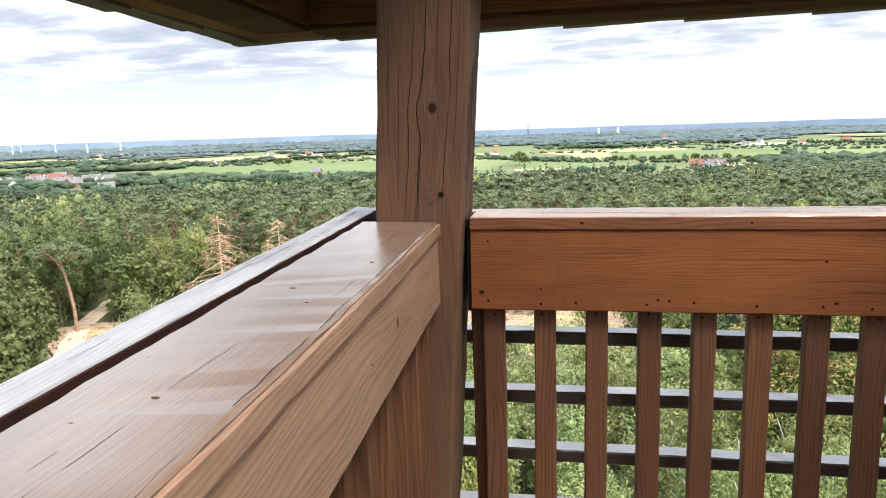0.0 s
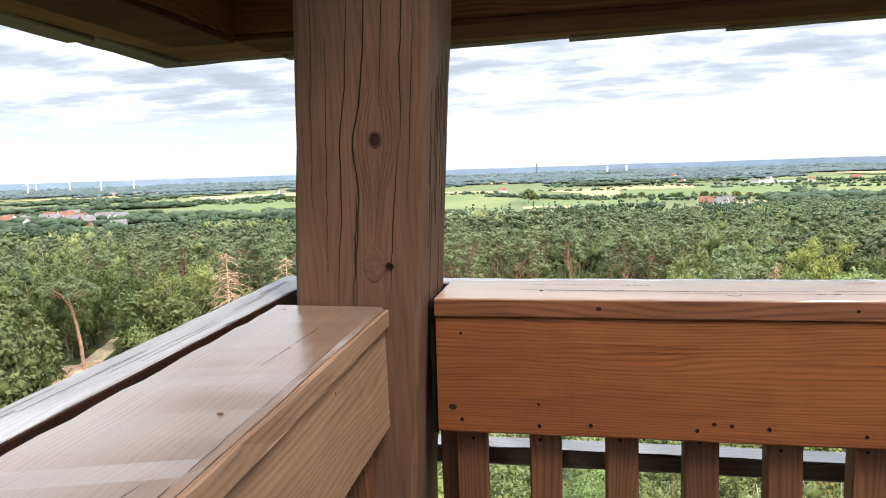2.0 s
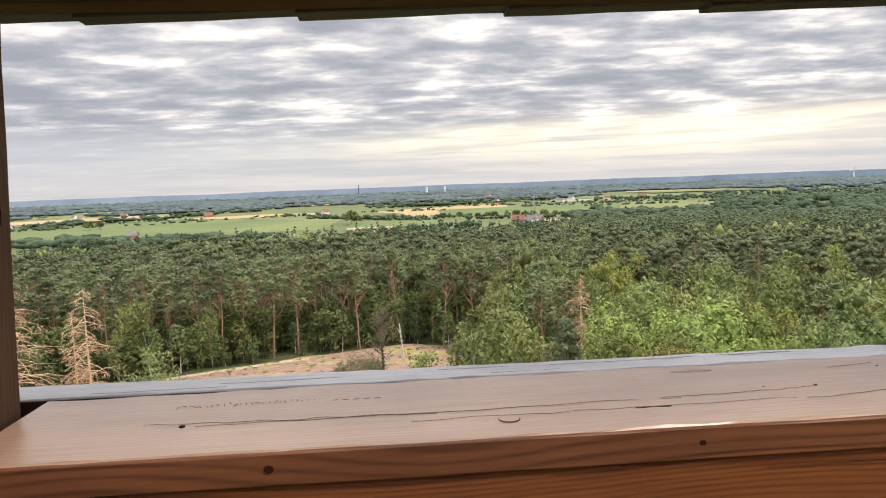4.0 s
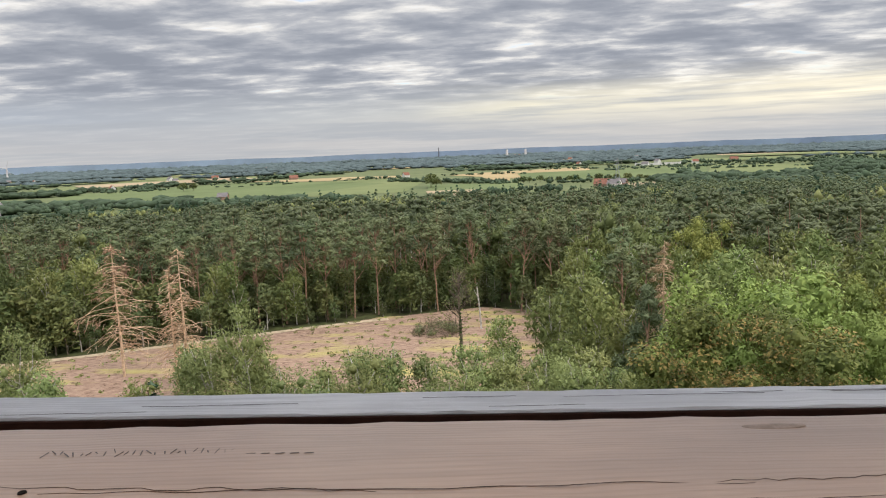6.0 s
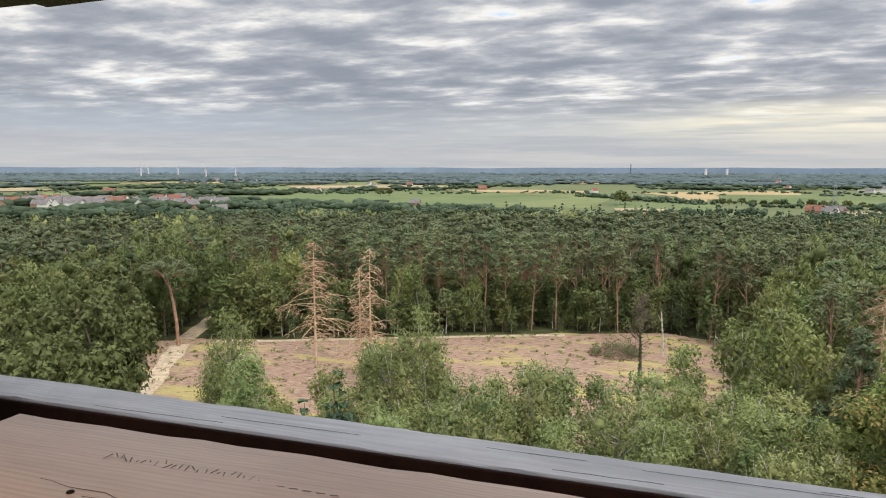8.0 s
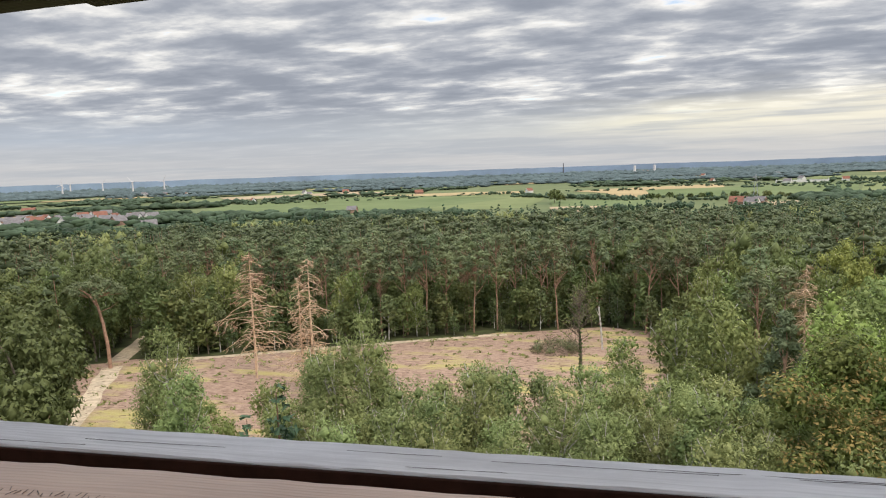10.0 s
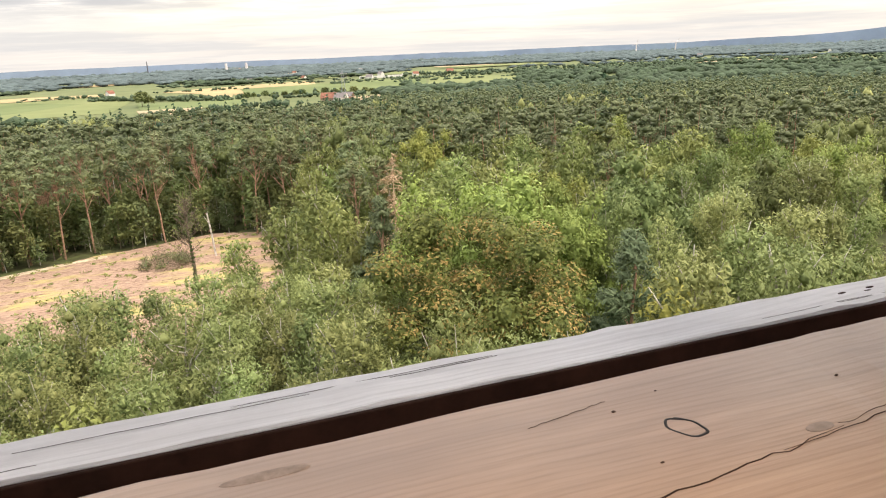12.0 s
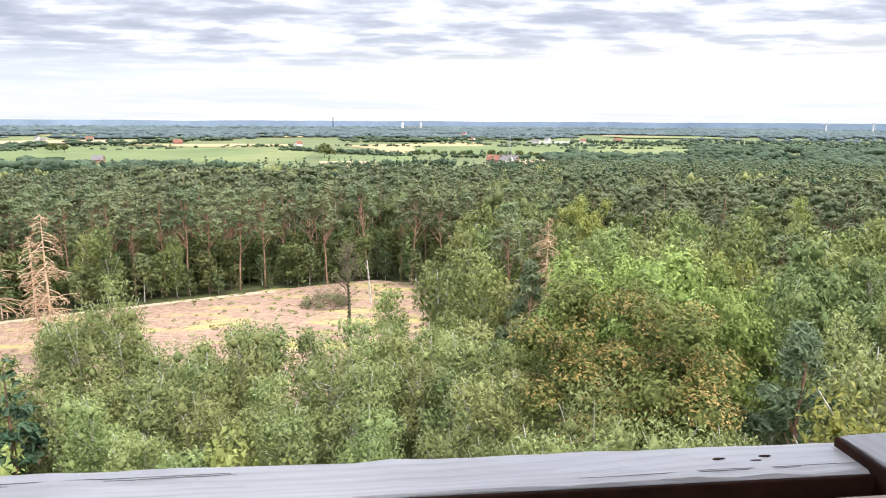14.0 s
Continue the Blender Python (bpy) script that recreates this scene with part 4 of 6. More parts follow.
def clumps(rng, centres, radii, flat, n, size, aspect, up, droop, core=0.0, hang=0.0):
    """A crown of many clumps: sprays of leaves through each one, thickest on its upper side; core adds the dense heart of each."""
    centres, radii = np.asarray(centres, float), np.asarray(radii, float)
    w = radii ** 2
    m = int(n * 1.6)
    idx = rng.choice(len(centres), m, p=w / w.sum())
    d = rng.normal(size=(m, 3))
    d[:, 2] = d[:, 2] * 0.9 + 0.35
    d /= np.linalg.norm(d, axis=1, keepdims=True)
    c = centres[idx] + d * ((0.58 + 0.57 * rng.random(m)) * radii[idx])[:, None] * (1, 1, flat)
    if hang:
        low = rng.random(m) < hang
        c[low, 2] -= (1.5 * rng.random(m) * radii[idx])[low]
    keep = np.ones(m, bool)
    if core:
        for k in range(len(centres)):
            q = (c - centres[k]) / (1, 1, flat)
            keep &= np.einsum("ij,ij->i", q, q) > (core * 0.8 * radii[k]) ** 2
    keep = np.nonzero(keep)[0][:n]
    out = [blades(rng, c[keep], d[keep], size, aspect, up, droop)]
    if core:
        b, f = OCTA
        for p, r in zip(centres, radii):
            out.append((p + b * (r * core * (0.7 + 0.6 * rng.random((len(b), 1)))) * (1, 1, flat), f))
    return join(out)


def crown_points(rng, kind, h):
    """Trunk line, clump centres and their radii for one tree."""
    if kind == "birch":
        lean = rng.normal(0, 0.04, 2)
        cs, rs = [], []
        ph = rng.random() * 6.283
        for k in range(38):
            u = 0.18 + 0.76 * rng.random() ** 0.8
            R = h * 0.158 * math.sqrt(max(0.04, 1 - ((u - 0.46) / 0.55) ** 2)) * (1 + 0.22 * math.sin(3 * k * 2.4 + ph))
            a = k * 2.39996 + rng.normal(0, 0.2)
            q = R * (0.62 + 0.38 * rng.random())
            if k < 6:
                q, u = 0.3 * q, 0.3 + 0.1 * k
            cs.append((lean[0] * h * u + q * math.cos(a), lean[1] * h * u + q * math.sin(a), h * u))
            rs.append(h * (0.044 + 0.050 * rng.random()))
        return lean, cs, rs
    if kind == "oak":
        cs, rs = [], []
        for k in range(90):
            a = rng.random() * 6.283
            e = math.asin(rng.random() * 1.25 - 0.25) if k % 4 else rng.random()
            q = (0.68 + 0.36 * rng.random()) if k % 4 else 0.55 * rng.random()
            q *= 1 + 0.18 * math.sin(3 * a + h)
            cs.append((0.44 * h * q * math.cos(a) * math.cos(e), 0.44 * h * q * math.sin(a) * math.cos(e), 0.50 * h + 0.46 * h * q * math.sin(e)))
            rs.append(h * (0.056 + 0.052 * rng.random()))
        return rng.normal(0, 0.02, 2), cs, rs
    if kind == "pine":
        lean = rng.normal(0, 0.045, 2)
        cs, rs = [], []
        low = rng.uniform(0.54, 0.68)
        for k in range(26):
            u = low + (0.985 - low) * rng.random()
            R = h * 0.155 * (1.15 - (u - low) / 0.5) + 0.15
            a = rng.random() * 6.283
            q = R * rng.random() ** 0.4
            cs.append((lean[0] * h * u + q * math.cos(a), lean[1] * h * u + q * math.sin(a), h * u))
            rs.append(h * (0.038 + 0.035 * rng.random()))
        return lean, cs, rs
    if kind == "spruce":
        cs, rs = [], []
        for k in range(60):
            u = rng.random() ** 1.3
            a = rng.random() * 6.283
            q = 0.20 * h * (1 - u) * rng.random() ** 0.35
            cs.append((q * math.cos(a), q * math.sin(a), h * (0.08 + 0.92 * u)))
            rs.append(h * 0.05 * (1.2 - 0.8 * u))
        return np.zeros(2), cs, rs
    if kind == "young_pine":
        cs, rs = [], []
        for k in range(70):
            u = rng.random() ** 1.15
            a = rng.random() * 6.283
            q = 0.25 * h * (1 - u) ** 0.75 * (0.45 + 0.6 * rng.random())
            cs.append((q * math.cos(a), q * math.sin(a), h * (0.16 + 0.80 * u) + 0.12 * q))
            rs.append(h * (0.060 - 0.022 * u))
        return np.zeros(2), cs, rs
    cs, rs = [], []      # bush
    for k in range(30):
        a = rng.random() * 6.283
        q = 0.5 * h * rng.random() ** 0.5
        u = rng.random()
        cs.append((q * math.cos(a), q * math.sin(a), h * (0.12 + 0.76 * u * (1 - (q / h) ** 2 * 1.6))))
        rs.append(h * (0.11 + 0.07 * rng.random()))
    return np.zeros(2), cs, rs


SPEC = {  # leaf size, aspect, flatness, upward bias, droop, trunk radius per height, trunk top, limbs, hanging share
    "birch": (0.17, 0.50, 1.25, 0.35, 0.6, 0.0085, 0.93, 15, 0.45),
    "oak": (0.20, 0.7, 0.9, 0.6, 0.0, 0.021, 0.6, 12, 0.0),
    "pine": (0.30, 0.30, 0.55, 0.9, 0.0, 0.0085, 0.93, 18, 0.0),
    "spruce": (0.26, 0.3, 0.5, 0.6, 0.3, 0.011, 0.98, 0, 0.0),
    "young_pine": (0.20, 0.28, 0.85, 0.6, -0.5, 0.012, 0.95, 8, 0.0),
    "bush": (0.15, 0.6, 0.9, 0.5, 0.0, 0.012, 0.4, 6, 0.0),
}


def tree_arrays(rng, kind, h, n, big=1.0):
    s, asp, flat, up, droop, tr, top, limbs, hang = SPEC[kind]
    lean, cs, rs = crown_points(rng, kind, h)
    line = [(lean[0] * h * u + 0.01 * h * rng.normal() * u, lean[1] * h * u + 0.01 * h * rng.normal() * u, h * u - 0.1) for u in np.linspace(0, top, 7)]
    wood_ = [tube(line, [tr * h * (1.25 - 1.1 * u) for u in np.linspace(0, 1, 7)], 6)]
    for i in rng.permutation(len(cs))[:limbs if n > 700 else 4]:
        c = np.array(cs[i])
        u = min(top * 0.9, max(0.12, c[2] / h - 0.08 - 0.16 * rng.random()))
        p = np.array((lean[0] * h * u, lean[1] * h * u, h * u))
        m = (p + c) / 2 + rng.normal(0, 0.02 * h, 3)
        thick = 1.0
        if kind == "birch":
            c = c + (c - p) / (np.linalg.norm(c - p) + 0.01) * rs[i] * 1.2
            thick = 1.35
        wood_.append(tube([p, m, c], [tr * h * 0.42 * thick, tr * h * 0.34 * thick, tr * h * 0.14 * thick], 4))
    return wood_, clumps(rng, cs, rs, flat, n, s * big, asp, up, droop, 0.36 if kind in ("birch", "bush") else 0.56, hang), (cs, rs)


def make_tree(name, kind, h, n, leafmat, bark, seed, label, group, big=1.0):
    rng = np.random.default_rng(seed)
    w, l, (cs, rs) = tree_arrays(rng, kind, h, n, big)
    ob = thing(name, (0, 0, 0), label, "tree", group)
    part("trunk", mesh_from("trunk", *w[0]), bark, ob, smooth=True)
    if len(w) > 1:
        tagged(part("branchwork", mesh_from("branchwork", *join(w[1:])), bark, ob), kind="stuff")
    part("crown", mesh_from("crown", *l), leafmat, ob)
    if leafmat is M_OAK:
        pick = [i for i in range(len(cs)) if cs[i][2] > 0.48 * h and noise.noise(Vector(cs[i]) * 0.35) > -0.12]
        v, f = leaves(rng, [cs[i] for i in pick], [rs[i] * 1.08 for i in pick], 8500, 0.105, 0.6, 0.9, 0.6, 0.0, True, 0.1)
        part("new_growth", mesh_from("new_growth", v, f), M_SHOOT, ob, "reddish young leaves on the outer shoots")
    return ob


class Kind:
    """Several grown examples of one kind of tree; each one that is set out is a tree of its own."""

    def __init__(self, name, kind, h, n, leafmat, bark, seeds, label, group, big=1.0):
        self.h, self.unused = h, []
        self.trees = [make_tree(name, kind, h, n, leafmat, bark, s, label, group, big) for s in seeds]
        self.unused = list(self.trees)
        self.count = 0

    def put(self, x, y, top=None, height=None, wide=1.0):
        g = float(ground_z(x, y))
        k = ((top - g) if top is not None else height) / self.h
        m = Matrix.Translation((x, y, g - 0.05)) @ Matrix.Rotation(random.uniform(0, 6.28), 4, "Z") @ Matrix.Diagonal((k * wide, k * wide, k, 1))
        self.count += 1
        if self.unused:
            t = self.unused.pop()
            t.matrix_basis = m
            return t
        t = random.choice(self.trees)
        sc = t.matrix_basis.to_scale()
        return copy_thing(t, m @ Matrix.Diagonal((1 / sc.x, 1 / sc.y, 1 / sc.z, 1)))


BIRCH = Kind("birch", "birch", 12, 2300, M_BIRCH, M_BARKW, (1, 2, 3, 10), "slender green birch with white branches", "birches below the tower", 1.12)
BIRCHG = Kind("birch", "birch", 12, 4300, M_BIRCH2, M_BARKW, (4, 5, 6), "grey-green birch with pale drooping branches", "birches below the tower", 0.84)
BIRCHN = Kind("birch", "birch", 12, 11000, M_BIRCH2, M_BARKW, (7, 8, 16), "tall grey-green birch with white branches", "birches below the tower", 0.55)
YELLOWB = Kind("birch", "birch", 10, 8000, M_YELLOW, M_BARKW, (9,), "yellowing birch with thin pale twigs", "birches below the tower", 0.55)
OAK = Kind("oak", "oak", 17, 38000, M_OAK, M_BARKD, (11,), "large round oak with reddish young shoots", "oaks", 0.60)
OAKL = Kind("oak", "oak", 16, 11000, M_OAKL, M_BARKD, (12, 13), "broad light green oak with dense crown", "oaks", 0.92)
OAKD = Kind("oak", "oak", 16, 5600, M_OAKD, M_BARKD, (14, 15), "broad dark green oak with dense crown", "oaks", 1.25)
PINE = Kind("pine", "pine", 17, 780, M_PINE, M_BARKR, (21, 22, 23, 24, 25), "tall Scots pine with bare reddish trunk", "pines at the clearing", 0.9)
PINEY = Kind("young_pine", "young_pine", 11, 6500, M_BLUE, M_BARKR, (31, 32), "blue-green young pine with dense needles", "young pines", 0.75)
SPRUCE = Kind("spruce", "spruce", 10, 2400, M_SPRUCE, M_BARK, (33,), "dark green young spruce", "spruces")
BUSH = Kind("bush", "bush", 6, 3600, M_BUSH, M_BARKD, (41, 42), "bright green leafy bush", "bushes", 0.85)
UNDER = Kind("young_tree", "birch", 7, 420, M_OAKD, M_BARKD, (43, 44, 45), "young dark green broadleaf tree", "young trees at the forest edge", 1.5)
UNDERL = Kind("young_tree", "birch", 7, 480, M_UNDER, M_BARKW, (46, 47), "young light green birch at the forest edge", "young trees at the forest edge", 1.35)

# trees that stand out
OAK.put(18.4, 42.5, top=-9.0, wide=1.0)
OAKL.put(27.0, 54.5, top=-9.7, wide=0.9)
OAKL.put(19.6, 56.5, top=-10.6, wide=0.72)
OAKL.put(31, 50.5, top=-11.8, wide=0.7)
OAKD.put(39.8, 53.4, top=-9.9, wide=0.75)
PINEY.put(16.2, 61, top=-11.0, wide=1.0)
PINEY.put(28.3, 38.1, top=-10.2, wide=1.15)
YELLOWB.put(22.5, 26.2, top=-10.4)
YELLOWB.put(25.5, 25.2, top=-12.2)
for x, y, t in ((12.5, 66.9, -12.6), (8.1, 66.5, -12.4), (14.6, 64, -13.9), (38.7, 76, -10.2), (45.1, 73, -9.2), (33, 70, -11), (50, 66, -9.5), (8.7, 59.4, -15.6), (3.6, 71.8, -16.3)):
    BIRCH.put(x, y, top=t)
for x, y, t in ((-8.0, 49.1, -13.6), (-2.7, 48.7, -13.9), (1.2, 45.9, -14.9), (4.8, 46.7, -15.3), (8.7, 40.1, -13.2), (-10.6, 44.5, -15.0), (-21.1, 52.5, -13.0), (-14, 50, -15.2), (6.2, 53, -14.6), (-17, 43, -15.5),
                (3, 60, -16.6), (12.5, 46, -15.2), (-4.5, 43, -16), (5.8, 38.5, -16.2), (-12.5, 39.5, -16.2), (1.2, 39.5, -16.4)):
    BIRCHN.put(x, y, top=t, wide=1.12)
BIRCHN.put(-18.4, 55.6, top=-10.8, wide=0.92)
BIRCH.put(-20.6, 57.5, top=-13.2)
BIRCHN.put(-38.5, 53.0, top=-11.8, wide=0.9)
BIRCHG.put(-33.2, 49.4, top=-13.9)
for x, y, t in ((12.9, 33.8, -11.8), (14.7, 28.4, -12.2), (12.4, 28.0, -12.6), (9.3, 29.8, -12.9), (17.0, 28.2, -12.4), (7.5, 33.5, -15.2), (20, 31, -14.0), (33.8, 41.0, -11.0), (44, 47, -11), (34.4, 49.7, -11.2)):
    BIRCHN.put(x, y, top=t, wide=0.9)
for x, y, t, w in ((-7.3, 33.9, -14.0, 0.62), (-3.0, 33.6, -14.5, 0.42), (-16, 33, -15.6, 0.55), (-19.9, 36.5, -13.2, 0.55), (-23, 34, -14.8, 0.6), (-13.5, 34.5, -15.6, 0.5)):
    BUSH.put(x, y, top=t, wide=w)
for x, y, t in ((-55, 53.6, -9.3), (-60, 57, -9.6), (-44.5, 40, -11.1), (-74, 66, -10.5), (-50.6, 50.4, -10.2), (-68, 60, -11), (-80, 78, -12), (-52, 42, -12), (-84, 84, -12)):
    OAKD.put(x, y, top=t, wide=0.75)
SPRUCE.put(-22.5, 45.0, top=-14.0, wide=1.3)
SPRUCE.put(-25.0, 44.5, top=-16.2, wide=1.3)
for x, y, h in ((-30, 41, 10), (-27, 47, 9), (-36, 44, 6.5), (-33, 56, 7), (-28, 60, 5.5), (-43, 66, 5)):
    BUSH.put(x, y, height=h, wide=0.75)
for x, y, t in ((-16.7, 119, -9.6), (-40.6, 117, -12.0), (-14.2, 125, -9.8), (-34, 121, -10.6), (-22, 121, -10.2), (-8, 124, -9.6), (-48, 116, -11.5), (-28, 123, -9.9)):
    PINE.put(x, y, top=t)


def bent_pine(x, y):
    """The old pine by the track, whose red trunk forks under a wide flat crown."""
    rng = np.random.default_rng(77)
    g = float(ground_z(x, y))
    ob = thing("pine", (0, 0, 0), "leaning Scots pine with forked red trunk and flat crown", "tree", "pines at the clearing")
    part("trunk", mesh_from("trunk", *tube([(0.2, 0, -0.1), (0.1, 0, 3.5), (-0.4, 0, 7.0), (-1.2, 0.2, 9.6), (-2.8, 0.4, 11.4), (-4.6, 0.3, 12.4)], [0.30, 0.27, 0.24, 0.20, 0.13, 0.05], 8)), M_BARKR, ob, smooth=True)
    ch = [tube([(-1.2, 0.2, 9.6), (-1.3, -0.2, 11.4), (-0.6, -0.6, 13.2)], [0.15, 0.11, 0.04], 5), tube([(-0.9, 0.1, 8.8), (1.4, -0.3, 9.6), (3.0, -0.5, 10.6)], [0.07, 0.05, 0.02], 4)]
    cs, rs = [], []
    for k in range(46):
        a, q = rng.random() * 6.283, rng.random() ** 0.5
        c = (-1.6 + 5.0 * q * math.cos(a), 3.6 * q * math.sin(a), 12.2 + 1.7 * (1 - q * q) + rng.normal(0, 0.35) - 0.5 * q)
        cs.append(c)
        rs.append(rng.uniform(0.5, 0.95))
        if k % 2:
            ch.append(tube([(-1.6 + 0.3 * (c[0] + 1.6), 0.3 * c[1], 11.2), c], [0.06, 0.02], 4))
    tagged(part("branchwork", mesh_from("branchwork", *join(ch)), M_BARKR, ob), kind="stuff")
    part("crown", mesh_from("crown", *clumps(rng, cs, rs, 0.5, 2600, 0.26, 0.3, 0.9, 0.0, 0.5)), M_PINE, ob)
    ob.location = (x, y, g)


bent_pine(-72.5, 88.2)


def dead_spruce(x, y, top, seed, leafy_=600, wide=1.0):
    rng = np.random.default_rng(seed)
    g = float(ground_z(x, y))
    h = top - g
    chunks = [tube([(0, 0, -0.1), (0.05, 0.02, h * 0.3), (-0.05, 0.06, h * 0.65), (0.02, 0, h)], [0.2, 0.16, 0.1, 0.02], 7)]
    tips = []
    for k in range(95):
        u = 0.2 + 0.79 * rng.random() ** 1.1
        a = rng.random() * 6.283
        ln = (0.4 + 3.9 * wide * (1 - u) ** 0.62 * (0.30 + 0.8 * rng.random())) * (0.7 if u < 0.3 else 1.0)
        p = np.array((0.0, 0.0, h * u))
        d = np.array((math.cos(a), math.sin(a), 0.0))
        lift = rng.normal(-0.16, 0.16)
        m = p + d * ln * 0.5 + (0, 0, (lift + 0.05) * ln * 0.5)
        e = p + d * ln + (0, 0, (lift - 0.12) * ln)
        chunks.append(tube([p, m, e], [0.062, 0.044, 0.018], 3))
        for j in range(4):
            f = 0.35 + 0.6 * rng.random()
            b = p + (e - p) * f + (0, 0, -0.08 * ln * (1 - abs(2 * f - 1)))
            s = np.cross(d, (0, 0, 1)) * rng.choice((-1, 1)) * ln * 0.22 + d * 0.12 * ln + (0, 0, -0.28 * ln * rng.random())
            chunks.append(tube([b, b + s], [0.032, 0.014], 3))
            if u > 0.45:
                tips.append(b + s * 0.7)
    ob = thing("dead_spruce", (0, 0, 0), "dead bare spruce with brown drooping branches", "tree", "dead spruces")
    part("trunk", mesh_from("trunk", *chunks[0]), M_DEADW, ob, smooth=True)
    tagged(part("branchwork", mesh_from("branchwork", *join(chunks[1:])), M_DEADW, ob), kind="stuff")
    part("crown", mesh_from("crown", *leaves(rng, tips, [0.35] * len(tips), leafy_, 0.16, 0.25, 0.7, 0.3, 0.4)), M_BROWN, ob, "brown dead needles")
    ob.location = (x, y, g)
    return ob


dead_spruce(-46.7, 86.2, -9.0, 51, 900, 2.0)
dead_spruce(-34.4, 78.2, -8.7, 52, 250, 1.35)
dead_spruce(-36.2, 79.0, -11.4, 53, 150)
dead_spruce(23.5, 81.8, -10.2, 54, 2200)
dead_spruce(-112, 190, -15, 55, 900)


def ivy_tree(x, y, top):
    rng = np.random.default_rng(61)
    g = float(ground_z(x, y))
    h = top - g
    chunks = [tube([(0, 0, -0.1), (0.1, 0, h * 0.35), (-0.1, 0.1, h * 0.7), (0, 0, h)], [0.24, 0.18, 0.09, 0.02], 7)]
    tips = []
    for k in range(64):
        u = 0.38 + 0.52 * rng.random()
        a = rng.random() * 6.283
        ln = 2.3 * (1.15 - u) + 0.6
        p = np.array((0, 0, h * u))
        e = p + (math.cos(a) * ln, math.sin(a) * ln, ln * 0.9)
        chunks.append(tube([p, (p + e) / 2 + rng.normal(0, 0.12, 3), e], [0.045, 0.03, 0.014], 3))
        for j in range(2):
            f = 0.4 + 0.5 * rng.random()
            b = p + (e - p) * f
            chunks.append(tube([b, b + rng.normal(0, 0.5, 3) + (0, 0, 0.4)], [0.035, 0.015], 3))
        tips.append(e)
    ob = thing("ivy_clad_tree", (0, 0, 0), "half-bare thin tree with ivy round its trunk", "tree")
    part("trunk", mesh_from("trunk", *chunks[0]), M_BARKD, ob, smooth=True)
    tagged(part("branchwork", mesh_from("branchwork", *join(chunks[1:])), M_BARKD, ob), kind="stuff")
    line = [(0.05, 0, h * u) for u in np.linspace(0.02, 0.6, 18)]
    part("ivy", mesh_from("ivy", *leaves(rng, line, [0.34 - 0.011 * i for i in range(18)], 1100, 0.11, 0.8, 1.0, 0.3)), M_IVY, ob, "dark green ivy")
    part("crown", mesh_from("crown", *leaves(rng, tips, [0.7] * len(tips), 550, 0.09, 0.6, 1.0, 0.3)), M_BIRCH2, ob, "sparse small leaves")
    ob.location = (x, y, g)


ivy_tree(-1.4, 84.0, -12.9)


def snag(x, y, h):
    ob = thing("dead_birch", (x, y, -27), "pale broken dead birch stem", "tree")
    part("trunk", mesh_from("trunk", *tube([(x, y, -27.1), (x - 0.2, y, -27 + h * 0.5), (x - 0.5, y, -27 + h)], [0.17, 0.14, 0.1], 7)), M_BARKW, ob)
    part("limb", mesh_from("limb", *tube([(x - 0.35, y, -27 + h * 0.75), (x - 1.0, y, -27 + h * 0.95)], [0.06, 0.02], 4)), M_BARKW, ob)


snag(1.5, 105.9, 6.8)


def brash_heap():
    rng = np.random.default_rng(71)
    ch = []
    for k in range(420):
        a = rng.random() * 6.283
        q = rng.random() ** 0.5
        p = np.array((-5.5 + 4.2 * q * math.cos(a), 104 + 3.0 * q * math.sin(a), -27 + 2.6 * (1 - q * q) * rng.random()))
        d = rng.normal(size=3)
        d[2] = abs(d[2]) * 0.7
        d *= (0.6 + rng.random()) / np.linalg.norm(d)
        ch.append(tube([p, p + d], [0.03, 0.01], 3))
    ob = thing("brash_heap", (-5.5, 104, -27), "heap of cut branches and brushwood", "heap")
    part("brushwood", mesh_from("brushwood", *join(ch)), plain("brash", (0.17, 0.135, 0.09), 0.9, 0.4, 1.0), ob)
    c = [(-5.5 + 3.4 * math.cos(a) * q, 104 + 2.4 * math.sin(a) * q, -26.3 + 1.1 * (1 - q)) for a, q in zip(rng.random(24) * 6.283, rng.random(24) ** 0.5)]
    part("foliage", mesh_from("foliage", *leaves(rng, c, [0.8] * 24, 2200, 0.14, 0.4)), M_PINE, ob, "dull green cut foliage")


brash_heap()


def inside(x, y, poly):
    r, j = False, len(poly) - 1
    for i in range(len(poly)):
        (xi, yi), (xj, yj) = poly[i], poly[j]
        if (yi > y) != (yj > y) and x < (xj - xi) * (y - yi) / (yj - yi) + xi:
            r = not r
        j = i
    return r


TRACK = [(-61, 67), (-64, 73), (-70, 84.5), (-74.5, 92.5), (-77, 98), (-85, 116), (-95, 135)]


def near_track(x, y, d):
    for (ax, ay), (bx, by) in zip(TRACK, TRACK[1:]):
        t = max(0, min(1, ((x - ax) * (bx - ax) + (y - ay) * (by - ay)) / ((bx - ax) ** 2 + (by - ay) ** 2)))
        if math.hypot(x - ax - t * (bx - ax), y - ay - t * (by - ay)) < d:
            return True
    return False


OPEN = [(-76, 90), (-62, 97), (-50, 101.5), (-29, 111.5), (-16, 117), (3, 122), (11, 114), (12, 100), (8, 82), (3, 66), (-8, 57), (-30, 57), (-48, 58), (-60, 56), (-70, 66), (-82, 84)]
rnd = random.Random(5)

# birches and others that fill the wood round the clearing
SETS = [(o.matrix_basis.translation.x, o.matrix_basis.translation.y) for o in scene.objects if o.parent is None and o.name.split(".")[0] in ("birch", "oak", "young_pine", "bush", "spruce", "pine")]


